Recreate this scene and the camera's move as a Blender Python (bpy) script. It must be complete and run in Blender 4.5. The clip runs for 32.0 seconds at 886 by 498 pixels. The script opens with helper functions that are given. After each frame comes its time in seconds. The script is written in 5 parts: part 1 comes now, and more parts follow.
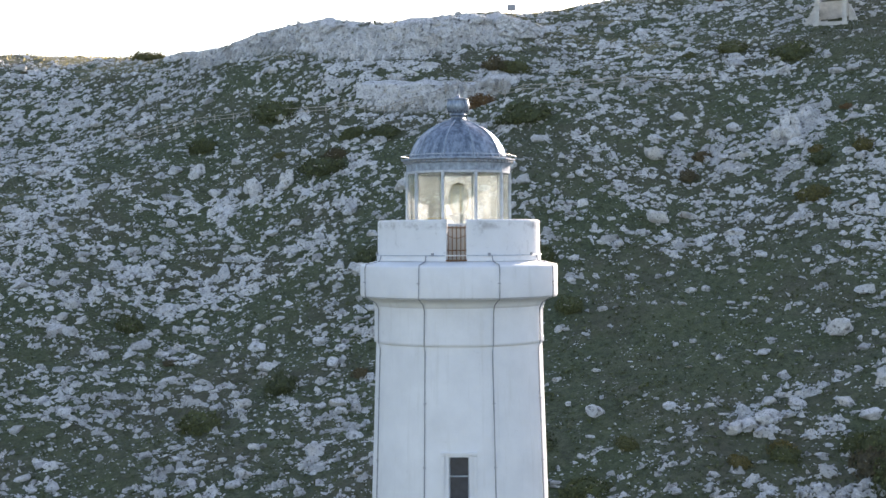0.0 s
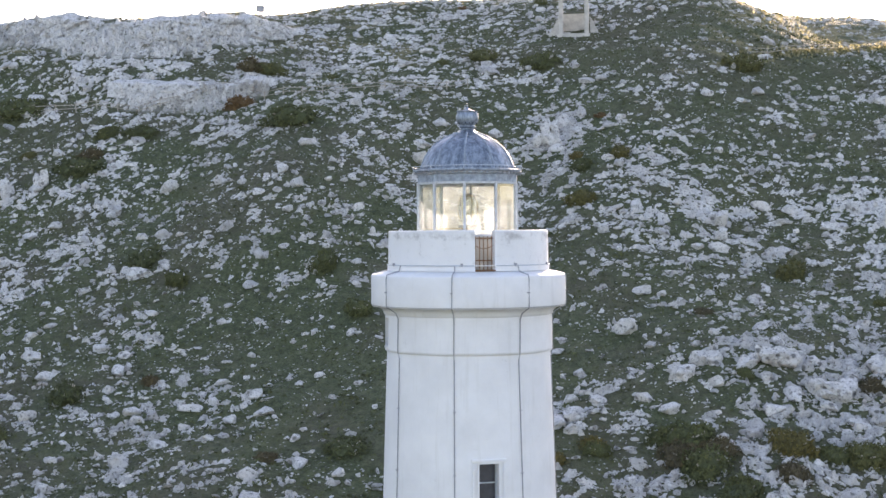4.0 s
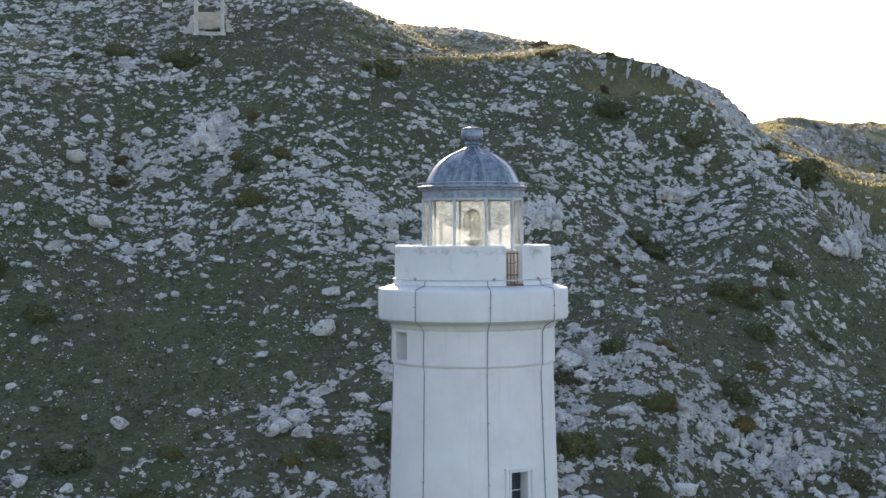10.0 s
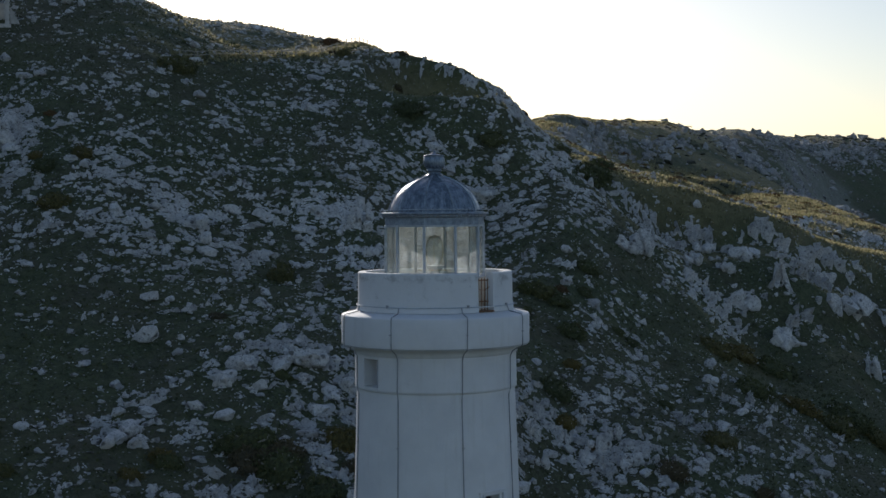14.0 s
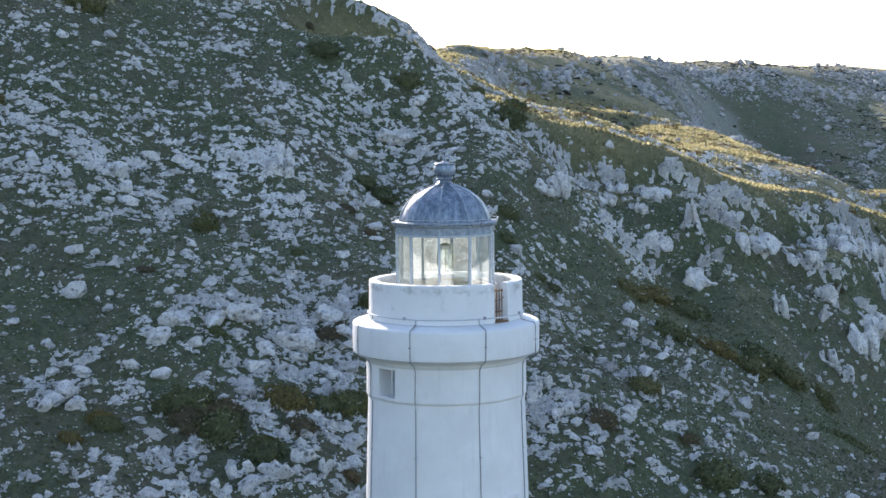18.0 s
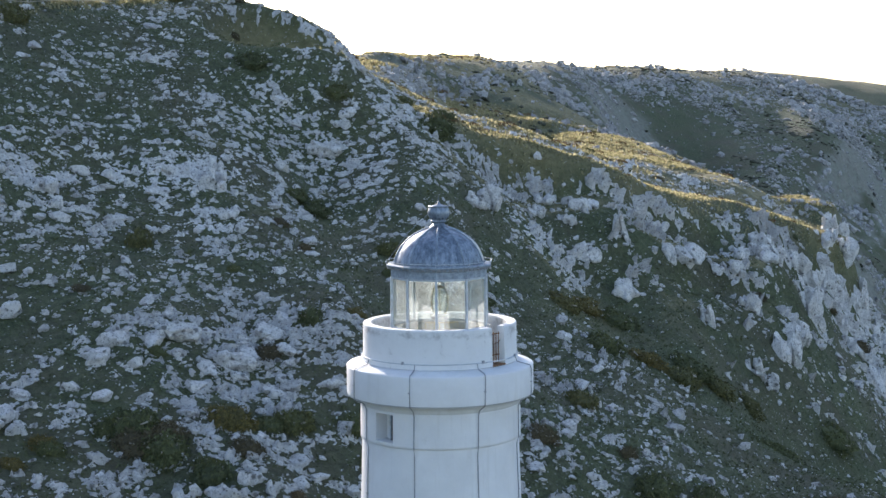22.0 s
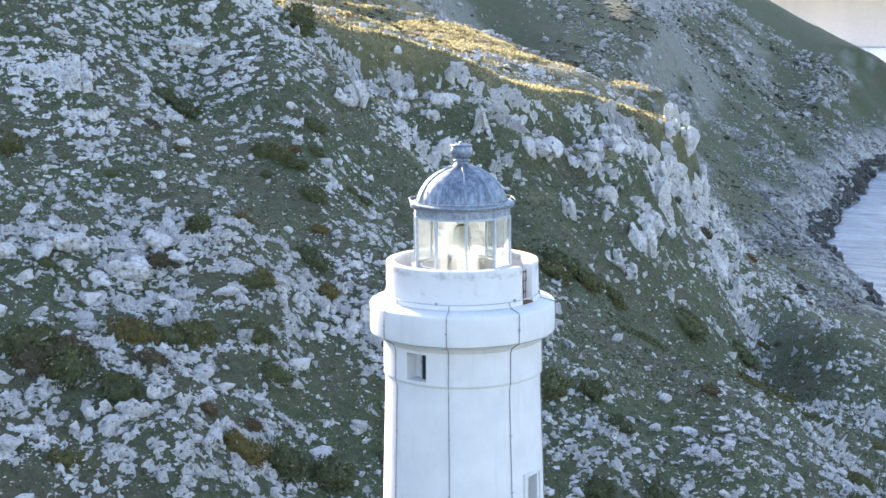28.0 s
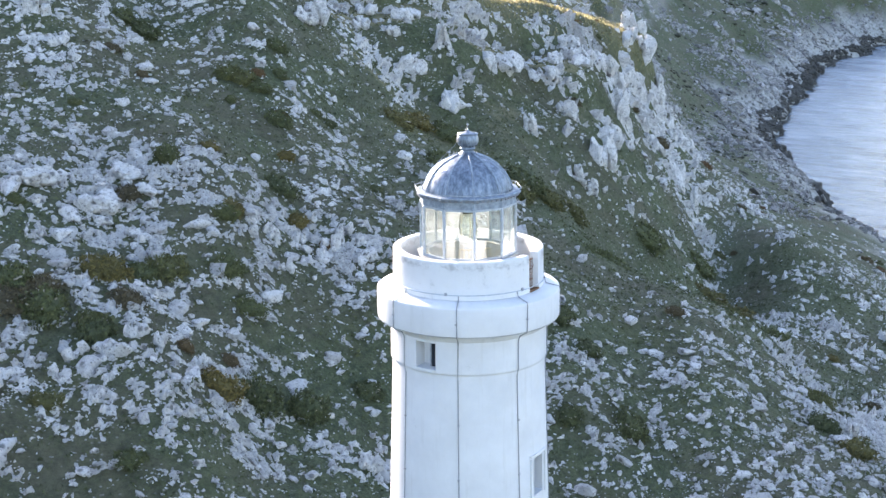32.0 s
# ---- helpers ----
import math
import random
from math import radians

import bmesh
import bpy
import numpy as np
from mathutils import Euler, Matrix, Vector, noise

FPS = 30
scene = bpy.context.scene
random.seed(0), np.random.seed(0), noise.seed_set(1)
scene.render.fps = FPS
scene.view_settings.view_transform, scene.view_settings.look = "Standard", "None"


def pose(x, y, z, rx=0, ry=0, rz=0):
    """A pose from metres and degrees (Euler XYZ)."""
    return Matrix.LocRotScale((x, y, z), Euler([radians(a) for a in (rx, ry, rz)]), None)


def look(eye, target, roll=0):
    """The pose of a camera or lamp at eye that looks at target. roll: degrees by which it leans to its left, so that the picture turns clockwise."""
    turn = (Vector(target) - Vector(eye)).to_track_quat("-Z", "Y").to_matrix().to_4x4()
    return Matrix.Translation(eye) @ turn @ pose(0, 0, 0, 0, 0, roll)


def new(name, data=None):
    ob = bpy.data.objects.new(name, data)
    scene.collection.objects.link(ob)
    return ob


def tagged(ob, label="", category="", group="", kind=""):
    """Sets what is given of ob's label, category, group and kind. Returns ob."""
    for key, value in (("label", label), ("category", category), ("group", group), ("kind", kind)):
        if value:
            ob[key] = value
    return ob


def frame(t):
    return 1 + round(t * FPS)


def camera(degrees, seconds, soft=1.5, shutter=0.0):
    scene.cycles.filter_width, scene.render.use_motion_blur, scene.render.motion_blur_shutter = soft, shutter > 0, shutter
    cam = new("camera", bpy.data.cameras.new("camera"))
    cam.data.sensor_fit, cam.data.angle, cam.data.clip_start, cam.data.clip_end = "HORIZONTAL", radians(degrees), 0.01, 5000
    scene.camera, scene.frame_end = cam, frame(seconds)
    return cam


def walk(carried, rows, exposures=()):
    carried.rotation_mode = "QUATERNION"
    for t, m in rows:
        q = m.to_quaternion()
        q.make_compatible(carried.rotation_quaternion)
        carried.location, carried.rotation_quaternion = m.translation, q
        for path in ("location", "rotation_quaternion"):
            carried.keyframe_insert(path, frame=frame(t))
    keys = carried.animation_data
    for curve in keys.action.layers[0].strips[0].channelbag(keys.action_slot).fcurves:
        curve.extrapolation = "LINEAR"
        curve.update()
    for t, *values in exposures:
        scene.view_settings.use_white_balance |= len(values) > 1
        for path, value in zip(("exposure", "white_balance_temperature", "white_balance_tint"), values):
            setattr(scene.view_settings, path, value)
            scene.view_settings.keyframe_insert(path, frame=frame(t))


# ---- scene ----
cam = camera(34.7, 32.0)
PATH = [
    (0, look((1.162, -42.250, 30.841), (-0.381, -2.282, 30.462), -0.34)),
    (0.5, look((-0.047, -42.330, 30.892), (-0.461, -2.334, 30.505), -0.33)),
    (1, look((-1.246, -42.346, 30.928), (-0.652, -2.352, 30.546), -0.31)),
    (1.5, look((-2.459, -42.315, 30.957), (-0.897, -2.348, 30.573), -0.31)),
    (2, look((-3.706, -42.324, 31.009), (-1.218, -2.403, 30.619), -0.30)),
    (2.5, look((-4.959, -42.340, 31.077), (-1.266, -2.512, 30.674), -0.31)),
    (3, look((-6.209, -42.260, 31.104), (-0.888, -2.618, 30.706), -0.29)),
    (3.5, look((-7.465, -42.151, 31.135), (-1.010, -2.677, 30.729), -0.33)),
    (5.5, look((-12.179, -41.363, 31.347), (-1.608, -2.787, 30.931), -0.33)),
    (6, look((-13.336, -41.101, 31.394), (-1.501, -2.895, 30.979), -0.33)),
    (6.5, look((-14.467, -40.799, 31.442), (-1.589, -2.931, 31.031), -0.32)),
    (7, look((-15.624, -40.523, 31.490), (-1.715, -3.022, 31.081), -0.30)),
    (7.5, look((-16.764, -40.110, 31.536), (-1.823, -3.008, 31.129), -0.31)),
    (8, look((-17.919, -39.688, 31.584), (-1.962, -3.011, 31.179), -0.29)),
    (8.5, look((-19.103, -39.272, 31.652), (-2.054, -3.089, 31.250), -0.29)),
    (9, look((-20.253, -38.774, 31.706), (-2.325, -3.018, 31.307), -0.30)),
    (9.5, look((-21.376, -38.259, 31.770), (-2.556, -2.967, 31.195), -0.33)),
    (10, look((-22.443, -37.730, 31.841), (-2.720, -2.936, 31.233), -0.31)),
    (10.5, look((-23.406, -37.219, 31.909), (-2.527, -3.106, 31.303), -0.32)),
    (11, look((-24.268, -36.725, 31.986), (-2.034, -3.479, 31.387), -0.31)),
    (11.5, look((-25.027, -36.222, 32.077), (-1.997, -3.522, 31.489), -0.35)),
    (12, look((-25.756, -35.798, 32.208), (-2.451, -3.294, 31.618), -0.37)),
    (12.5, look((-26.399, -35.381, 32.352), (-2.262, -3.490, 31.761), -0.38)),
    (13, look((-27.011, -34.969, 32.559), (-2.000, -3.758, 31.971), -0.40)),
    (13.5, look((-27.573, -34.582, 32.785), (-2.272, -3.605, 32.209), -0.43)),
    (14, look((-28.075, -34.252, 33.000), (-2.547, -3.471, 32.070), -0.47)),
    (14.5, look((-28.531, -33.830, 33.252), (-2.763, -3.276, 31.688), -0.49)),
    (16.5, look((-30.128, -32.459, 34.567), (-3.389, -2.882, 31.376), -0.55)),
    (17, look((-30.505, -32.163, 34.986), (-3.391, -2.935, 31.740), -0.55)),
    (17.5, look((-30.802, -31.948, 35.381), (-3.338, -3.045, 32.160), -0.53)),
    (18, look((-31.009, -31.709, 35.783), (-3.179, -3.158, 32.577), -0.51)),
    (18.5, look((-31.205, -31.525, 36.106), (-3.153, -3.187, 32.935), -0.51)),
    (19, look((-31.372, -31.362, 36.335), (-3.164, -3.179, 33.175), -0.52)),
    (19.5, look((-31.555, -31.175, 36.492), (-3.189, -3.150, 33.332), -0.52)),
    (20, look((-31.737, -30.966, 36.624), (-3.215, -3.100, 33.473), -0.52)),
    (20.5, look((-31.930, -30.680, 36.740), (-3.303, -2.923, 33.578), -0.52)),
    (21, look((-32.185, -30.425, 36.857), (-3.486, -2.742, 33.687), -0.52)),
    (21.5, look((-32.459, -30.100, 36.973), (-3.446, -2.749, 33.795), -0.51)),
    (22, look((-32.756, -29.712, 37.073), (-3.147, -3.006, 33.895), -0.50)),
    (22.5, look((-33.087, -29.314, 37.196), (-3.250, -2.863, 34.019), -0.50)),
    (23, look((-33.406, -28.855, 37.340), (-3.354, -2.647, 34.169), -0.49)),
    (23.5, look((-33.742, -28.402, 37.467), (-3.444, -2.479, 34.309), -0.46)),
    (24, look((-34.094, -27.948, 37.570), (-3.215, -2.718, 34.423), -0.43)),
    (24.5, look((-34.517, -27.518, 37.645), (-3.168, -2.873, 34.514), -0.43)),
    (26.5, look((-35.955, -25.682, 38.261), (-3.719, -2.291, 34.556), -0.46)),
    (27, look((-36.279, -25.274, 38.453), (-3.974, -2.217, 33.481), -0.46)),
    (27.5, look((-36.550, -24.887, 38.696), (-4.145, -2.181, 32.831), -0.47)),
    (28, look((-36.757, -24.546, 38.898), (-4.239, -2.183, 32.382), -0.48)),
    (28.5, look((-36.938, -24.265, 39.077), (-4.297, -2.254, 32.002), -0.49)),
    (29, look((-37.109, -24.028, 39.277), (-4.271, -2.489, 31.679), -0.47)),
    (29.5, look((-37.238, -23.792, 39.458), (-4.247, -2.639, 31.449), -0.47)),
    (30, look((-37.354, -23.599, 39.775), (-4.370, -2.543, 31.482), -0.50)),
    (30.5, look((-37.438, -23.420, 40.254), (-4.499, -2.412, 31.670), -0.52)),
    (31, look((-37.494, -23.233, 40.781), (-4.596, -2.279, 31.913), -0.53)),
    (31.5, look((-37.555, -23.074, 41.320), (-4.698, -2.179, 32.164), -0.52)),
    (32, look((-37.659, -22.953, 41.889), (-4.846, -2.124, 32.432), -0.53)),
]
EXPOSURES = [
    (0, 1.38, 6800, 20), (3, 1.65, 7200, 25), (6, 1.75, 7500, 26), (9, 1.4, 7300, 22), (10, 1.15, 6900, 20), (11, 0.85, 6300, 16), (12, 0.35, 6150, 15),
    (13, -0.3, 6100, 14), (14, -0.65, 6000, 14), (14.5, -0.5, 6000, 14), (16.5, 1.35, 6250, 17), (17, 1.35, 6250, 17), (19, 1.2, 6250, 17),
    (22, 1.05, 6200, 17), (24.5, 0.75, 6250, 17), (26.5, 0.6, 6300, 17), (27, 1.3, 6350, 19), (27.5, 1.65, 6400, 20), (28, 1.98, 6450, 20), (32, 1.98, 6500, 20),
]
walk(cam, PATH, EXPOSURES)

# ---- light ----
SUN_AZ, SUN_EL = 24.0, 18.0
world = bpy.data.worlds.new("world")
scene.world = world
world.use_nodes = True
wn = world.node_tree.nodes
sky = wn.new("ShaderNodeTexSky")
sky.sky_type = "NISHITA"
sky.sun_disc = False
sky.sun_elevation = radians(SUN_EL)
sky.sun_rotation = radians(SUN_AZ)
wn["Background"].inputs["Strength"].default_value = 0.15
world.node_tree.links.new(sky.outputs[0], wn["Background"].inputs["Color"])
sun_data = bpy.data.lights.new("sun", "SUN")
sun_data.energy, sun_data.angle, sun_data.color = 5.0, radians(0.5), (1.0, 0.90, 0.75)
sun = new("sun", sun_data)
sun_way = Vector((math.sin(radians(SUN_AZ)) * math.cos(radians(SUN_EL)), math.cos(radians(SUN_AZ)) * math.cos(radians(SUN_EL)), math.sin(radians(SUN_EL))))
sun.matrix_world = look(sun_way * 400 + Vector((0, 0, 60)), (0, 0, 60))


# ---- materials ----
def material(name, rough=0.8, metal=0.0):
    mat = bpy.data.materials.new(name)
    mat.use_nodes = True
    tree = mat.node_tree
    bsdf = tree.nodes["Principled BSDF"]
    bsdf.inputs["Roughness"].default_value = rough
    bsdf.inputs["Metallic"].default_value = metal
    return mat, tree, bsdf


def node(tree, kind, **values):
    n = tree.nodes.new(kind)
    for key, value in values.items():
        n.inputs[key.replace("_", " ")].default_value = value
    return n


def noise_of(tree, scale, detail=6.0, rough=0.6, place=None):
    n = node(tree, "ShaderNodeTexNoise", Scale=scale, Detail=detail, Roughness=rough)
    if place is None:
        place = tree.nodes.new("ShaderNodeTexCoord").outputs["Object"]
    tree.links.new(place, n.inputs["Vector"])
    return n.outputs["Fac"]


def ramp(tree, source, *stops):
    r = tree.nodes.new("ShaderNodeValToRGB")
    while len(r.color_ramp.elements) < len(stops):
        r.color_ramp.elements.new(0.5)
    for e, (pos, col) in zip(r.color_ramp.elements, stops):
        e.position, e.color = pos, (*col, 1) if len(col) == 3 else col
    tree.links.new(source, r.inputs[0])
    return r.outputs[0]


def mix(tree, fac, a, b, how="MIX"):
    m = tree.nodes.new("ShaderNodeMix")
    m.data_type, m.blend_type = "RGBA", how
    for sock, value in ((m.inputs[0], fac), (m.inputs[6], a), (m.inputs[7], b)):
        if isinstance(value, (int, float)):
            sock.default_value = value
        elif isinstance(value, tuple):
            sock.default_value = (*value, 1)
        else:
            tree.links.new(value, sock)
    return m.outputs[2]


def bump(tree, bsdf, height, strength, distance):
    b = node(tree, "ShaderNodeBump", Strength=strength, Distance=distance)
    tree.links.new(height, b.inputs["Height"])
    tree.links.new(b.outputs[0], bsdf.inputs["Normal"])


def grey(v):
    return (v, v, v)


def plaster_material():
    mat, tree, bsdf = material("white_plaster", 0.7)
    big = noise_of(tree, 0.9, 5)
    fine = noise_of(tree, 14, 6)
    base = mix(tree, ramp(tree, big, (0.35, grey(0)), (0.75, grey(1))), (0.74, 0.745, 0.75), (0.64, 0.645, 0.65))
    drip = tree.nodes.new("ShaderNodeMapping")
    drip.inputs["Scale"].default_value = (5.0, 5.0, 0.35)
    tree.links.new(tree.nodes.new("ShaderNodeTexCoord").outputs["Object"], drip.inputs["Vector"])
    streak = noise_of(tree, 1.0, 6, 0.65, drip.outputs[0])
    base = mix(tree, ramp(tree, streak, (0.56, grey(0)), (0.80, grey(0.45))), base, (0.50, 0.49, 0.45))
    blot = noise_of(tree, 2.6, 8, 0.75)
    base = mix(tree, ramp(tree, blot, (0.63, grey(0)), (0.74, grey(0.5))), base, (0.45, 0.45, 0.44))
    tree.links.new(base, bsdf.inputs["Base Color"])
    bump(tree, bsdf, fine, 0.25, 0.02)
    return mat


def parapet_material():
    mat, tree, bsdf = material("weathered_white_plaster", 0.75)
    coord = tree.nodes.new("ShaderNodeTexCoord").outputs["Object"]
    sep = tree.nodes.new("ShaderNodeSeparateXYZ")
    tree.links.new(coord, sep.inputs[0])
    blot = noise_of(tree, 3.2, 8, 0.8)
    big = noise_of(tree, 0.8, 3)
    base = mix(tree, ramp(tree, big, (0.3, grey(0)), (0.7, grey(1))), (0.76, 0.765, 0.77), (0.68, 0.685, 0.69))
    base = mix(tree, ramp(tree, blot, (0.57, grey(0)), (0.68, grey(0.6))), base, (0.36, 0.36, 0.36))
    high = node(tree, "ShaderNodeMapRange", From_Min=30.98, From_Max=31.1)
    tree.links.new(sep.outputs["Z"], high.inputs["Value"])
    lower = node(tree, "ShaderNodeMapRange", From_Min=31.28, From_Max=31.17)
    tree.links.new(sep.outputs["Z"], lower.inputs["Value"])
    band = tree.nodes.new("ShaderNodeMath")
    band.operation = "MULTIPLY"
    tree.links.new(high.outputs[0], band.inputs[0])
    tree.links.new(lower.outputs[0], band.inputs[1])
    worn = tree.nodes.new("ShaderNodeMath")
    worn.operation = "MULTIPLY"
    tree.links.new(band.outputs[0], worn.inputs[0])
    tree.links.new(ramp(tree, noise_of(tree, 1.7, 8, 0.75), (0.47, grey(0)), (0.62, grey(0.75))), worn.inputs[1])
    base = mix(tree, worn.outputs[0], base, (0.33, 0.32, 0.32))
    tree.links.new(base, bsdf.inputs["Base Color"])
    bump(tree, bsdf, noise_of(tree, 9, 8), 0.35, 0.03)
    return mat


def simple(name, colour, rough=0.7, metal=0.0, spread=0.25, scale=6.0, rub=0.0):
    mat, tree, bsdf = material(name, rough, metal)
    dark = tuple(c * (1 - spread) for c in colour)
    light = tuple(min(1, c * (1 + spread)) for c in colour)
    base = ramp(tree, noise_of(tree, scale, 7, 0.65), (0.3, dark), (0.7, light))
    tree.links.new(base, bsdf.inputs["Base Color"])
    bump(tree, bsdf, noise_of(tree, scale * 5, 4), 0.2, 0.01 + rub)
    return mat


def dome_material():
    mat, tree, bsdf = material("zinc_sheet", 0.45, 0.55)
    drip = tree.nodes.new("ShaderNodeMapping")
    drip.inputs["Scale"].default_value = (3.0, 3.0, 0.9)
    tree.links.new(tree.nodes.new("ShaderNodeTexCoord").outputs["Object"], drip.inputs["Vector"])
    streak = noise_of(tree, 2.2, 9, 0.72, drip.outputs[0])
    base = ramp(tree, streak, (0.32, (0.07, 0.09, 0.12)), (0.47, (0.17, 0.21, 0.26)), (0.60, (0.30, 0.35, 0.41)), (0.72, (0.5, 0.54, 0.58)))
    base = mix(tree, ramp(tree, noise_of(tree, 5, 8, 0.8), (0.62, grey(0)), (0.74, grey(0.5))), base, (0.10, 0.085, 0.07))
    tree.links.new(base, bsdf.inputs["Base Color"])
    tree.links.new(ramp(tree, noise_of(tree, 8, 5), (0.3, grey(0.35)), (0.7, grey(0.6))), bsdf.inputs["Roughness"])
    bump(tree, bsdf, streak, 0.25, 0.02)
    return mat


def pane_material():
    mat, tree, bsdf = material("salt_stained_glass")
    tree.nodes.remove(bsdf)
    out = tree.nodes["Material Output"]
    clear = tree.nodes.new("ShaderNodeBsdfTransparent")
    clear.inputs["Color"].default_value = (0.93, 0.95, 0.92, 1)
    dust = tree.nodes.new("ShaderNodeBsdfTranslucent")
    dust.inputs["Color"].default_value = (0.74, 0.80, 0.86, 1)
    shine = tree.nodes.new("ShaderNodeBsdfGlossy")
    shine.inputs["Roughness"].default_value = 0.05
    film = tree.nodes.new("ShaderNodeMixShader")
    tree.links.new(ramp(tree, noise_of(tree, 2.0, 5), (0.3, grey(0.05)), (0.7, grey(0.15))), film.inputs[0])
    tree.links.new(clear.outputs[0], film.inputs[1])
    tree.links.new(dust.outputs[0], film.inputs[2])
    fresnel = node(tree, "ShaderNodeFresnel", IOR=1.45)
    less = tree.nodes.new("ShaderNodeMath")
    less.operation = "MULTIPLY"
    less.inputs[1].default_value = 0.35
    tree.links.new(fresnel.outputs[0], less.inputs[0])
    top = tree.nodes.new("ShaderNodeMixShader")
    tree.links.new(less.outputs[0], top.inputs[0])
    tree.links.new(film.outputs[0], top.inputs[1])
    tree.links.new(shine.outputs[0], top.inputs[2])
    tree.links.new(top.outputs[0], out.inputs[0])
    return mat


def prism_material():
    mat, tree, bsdf = material("lens_glass", 0.03)
    bsdf.inputs["Base Color"].default_value = (0.95, 0.985, 0.96, 1)
    bsdf.inputs["Transmission Weight"].default_value = 0.9
    bsdf.inputs["IOR"].default_value = 1.5
    return mat


def rock_material(name, tone=1.0, cool=1.0):
    mat, tree, bsdf = material(name, 0.9)
    geo = tree.nodes.new("ShaderNodeNewGeometry")
    place = geo.outputs["Position"]
    body = ramp(tree, noise_of(tree, 0.9, 8, 0.7, place), (0.28, (0.46 * tone, 0.445 * tone, 0.42 * tone * cool)), (0.5, (0.70 * tone, 0.685 * tone, 0.66 * tone * cool)), (0.72, (0.82 * tone, 0.805 * tone, 0.78 * tone * cool)))
    each = tree.nodes.new("ShaderNodeMapRange")
    each.inputs["To Min"].default_value, each.inputs["To Max"].default_value = 0.66, 1.06
    tree.links.new(geo.outputs["Random Per Island"], each.inputs["Value"])
    body = mix(tree, 1.0, body, each.outputs[0], "MULTIPLY")
    lichen = noise_of(tree, 3.4, 9, 0.75, place)
    body = mix(tree, ramp(tree, lichen, (0.60, grey(0)), (0.70, grey(0.75))), body, (0.085, 0.08, 0.07))
    # Dark blotches paint crevice shade into the colour, along with algae stain.
    stain_shade = noise_of(tree, 4.2, 8, 0.82, place)
    body = mix(tree, ramp(tree, stain_shade, (0.38, grey(0.8)), (0.475, grey(0))), body, (0.15, 0.145, 0.13))
    # Dark round spots colour in the shade of pits the mesh lacks.
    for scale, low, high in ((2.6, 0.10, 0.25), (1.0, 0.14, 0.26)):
        pit_shade = node(tree, "ShaderNodeTexVoronoi", Scale=scale)
        tree.links.new(place, pit_shade.inputs["Vector"])
        body = mix(tree, ramp(tree, pit_shade.outputs["Distance"], (low, grey(0.75)), (high, grey(0))), body, (0.09, 0.088, 0.075))
    rust = noise_of(tree, 0.35, 4, 0.6, place)
    body = mix(tree, ramp(tree, rust, (0.62, grey(0)), (0.75, grey(0.35))), body, (0.40, 0.30, 0.18))
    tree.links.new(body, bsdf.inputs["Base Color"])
    bump(tree, bsdf, noise_of(tree, 2.2, 10, 0.78, place), 1.0, 0.35)
    return mat


def ground_material():
    mat, tree, bsdf = material("hillside_turf", 0.95)
    geo = tree.nodes.new("ShaderNodeNewGeometry")
    place = geo.outputs["Position"]
    dry = tree.nodes.new("ShaderNodeAttribute")
    dry.attribute_name = "dry"
    stony = tree.nodes.new("ShaderNodeAttribute")
    stony.attribute_name = "stony"
    herb = ramp(tree, noise_of(tree, 1.5, 9, 0.75, place), (0.36, (0.036, 0.047, 0.022)), (0.49, (0.076, 0.096, 0.041)), (0.62, (0.132, 0.148, 0.074)))
    fleck = noise_of(tree, 5.5, 6, 0.8, place)
    herb = mix(tree, ramp(tree, fleck, (0.40, grey(0.7)), (0.52, grey(0))), herb, (0.022, 0.028, 0.012))
    herb = mix(tree, ramp(tree, fleck, (0.56, grey(0)), (0.66, grey(0.6))), herb, (0.135, 0.145, 0.062))
    earth = ramp(tree, noise_of(tree, 1.7, 7, 0.7, place), (0.36, (0.060, 0.053, 0.034)), (0.62, (0.140, 0.122, 0.078)))
    base = mix(tree, ramp(tree, noise_of(tree, 0.07, 6, 0.65, place), (0.44, grey(0)), (0.60, grey(0.6))), herb, earth)
    base = mix(tree, ramp(tree, noise_of(tree, 0.11, 6, 0.7, place), (0.50, grey(0)), (0.64, grey(0.45))), base, ramp(tree, noise_of(tree, 2.3, 8, 0.75, place), (0.36, (0.050, 0.062, 0.022)), (0.62, (0.140, 0.155, 0.062))))
    straw = ramp(tree, noise_of(tree, 0.6, 8, 0.75, place), (0.3, (0.09, 0.085, 0.03)), (0.55, (0.24, 0.21, 0.105)), (0.8, (0.34, 0.29, 0.15)))
    base = mix(tree, dry.outputs["Fac"], base, straw)
    bits = node(tree, "ShaderNodeTexVoronoi", Scale=2.1)
    tree.links.new(place, bits.inputs["Vector"])
    where = noise_of(tree, 0.22, 5, 0.7, place)
    lot = tree.nodes.new("ShaderNodeMath")
    lot.operation = "MULTIPLY"
    tree.links.new(ramp(tree, bits.outputs["Distance"], (0.16, grey(1)), (0.24, grey(0))), lot.inputs[0])
    tree.links.new(ramp(tree, where, (0.45, grey(0)), (0.6, grey(0.9))), lot.inputs[1])
    stone = ramp(tree, noise_of(tree, 2.5, 8, 0.75, place), (0.35, (0.22, 0.21, 0.19)), (0.6, (0.47, 0.46, 0.43)), (0.8, (0.58, 0.57, 0.54)))
    base = mix(tree, lot.outputs[0], base, stone)
    crag = ramp(tree, noise_of(tree, 0.5, 10, 0.75, place), (0.36, (0.14, 0.135, 0.11)), (0.46, (0.42, 0.41, 0.385)), (0.66, (0.62, 0.61, 0.585)))
    base = mix(tree, stony.outputs["Fac"], base, crag)
    tree.links.new(base, bsdf.inputs["Base Color"])
    bump(tree, bsdf, noise_of(tree, 1.6, 10, 0.75, place), 1.0, 0.35)
    return mat


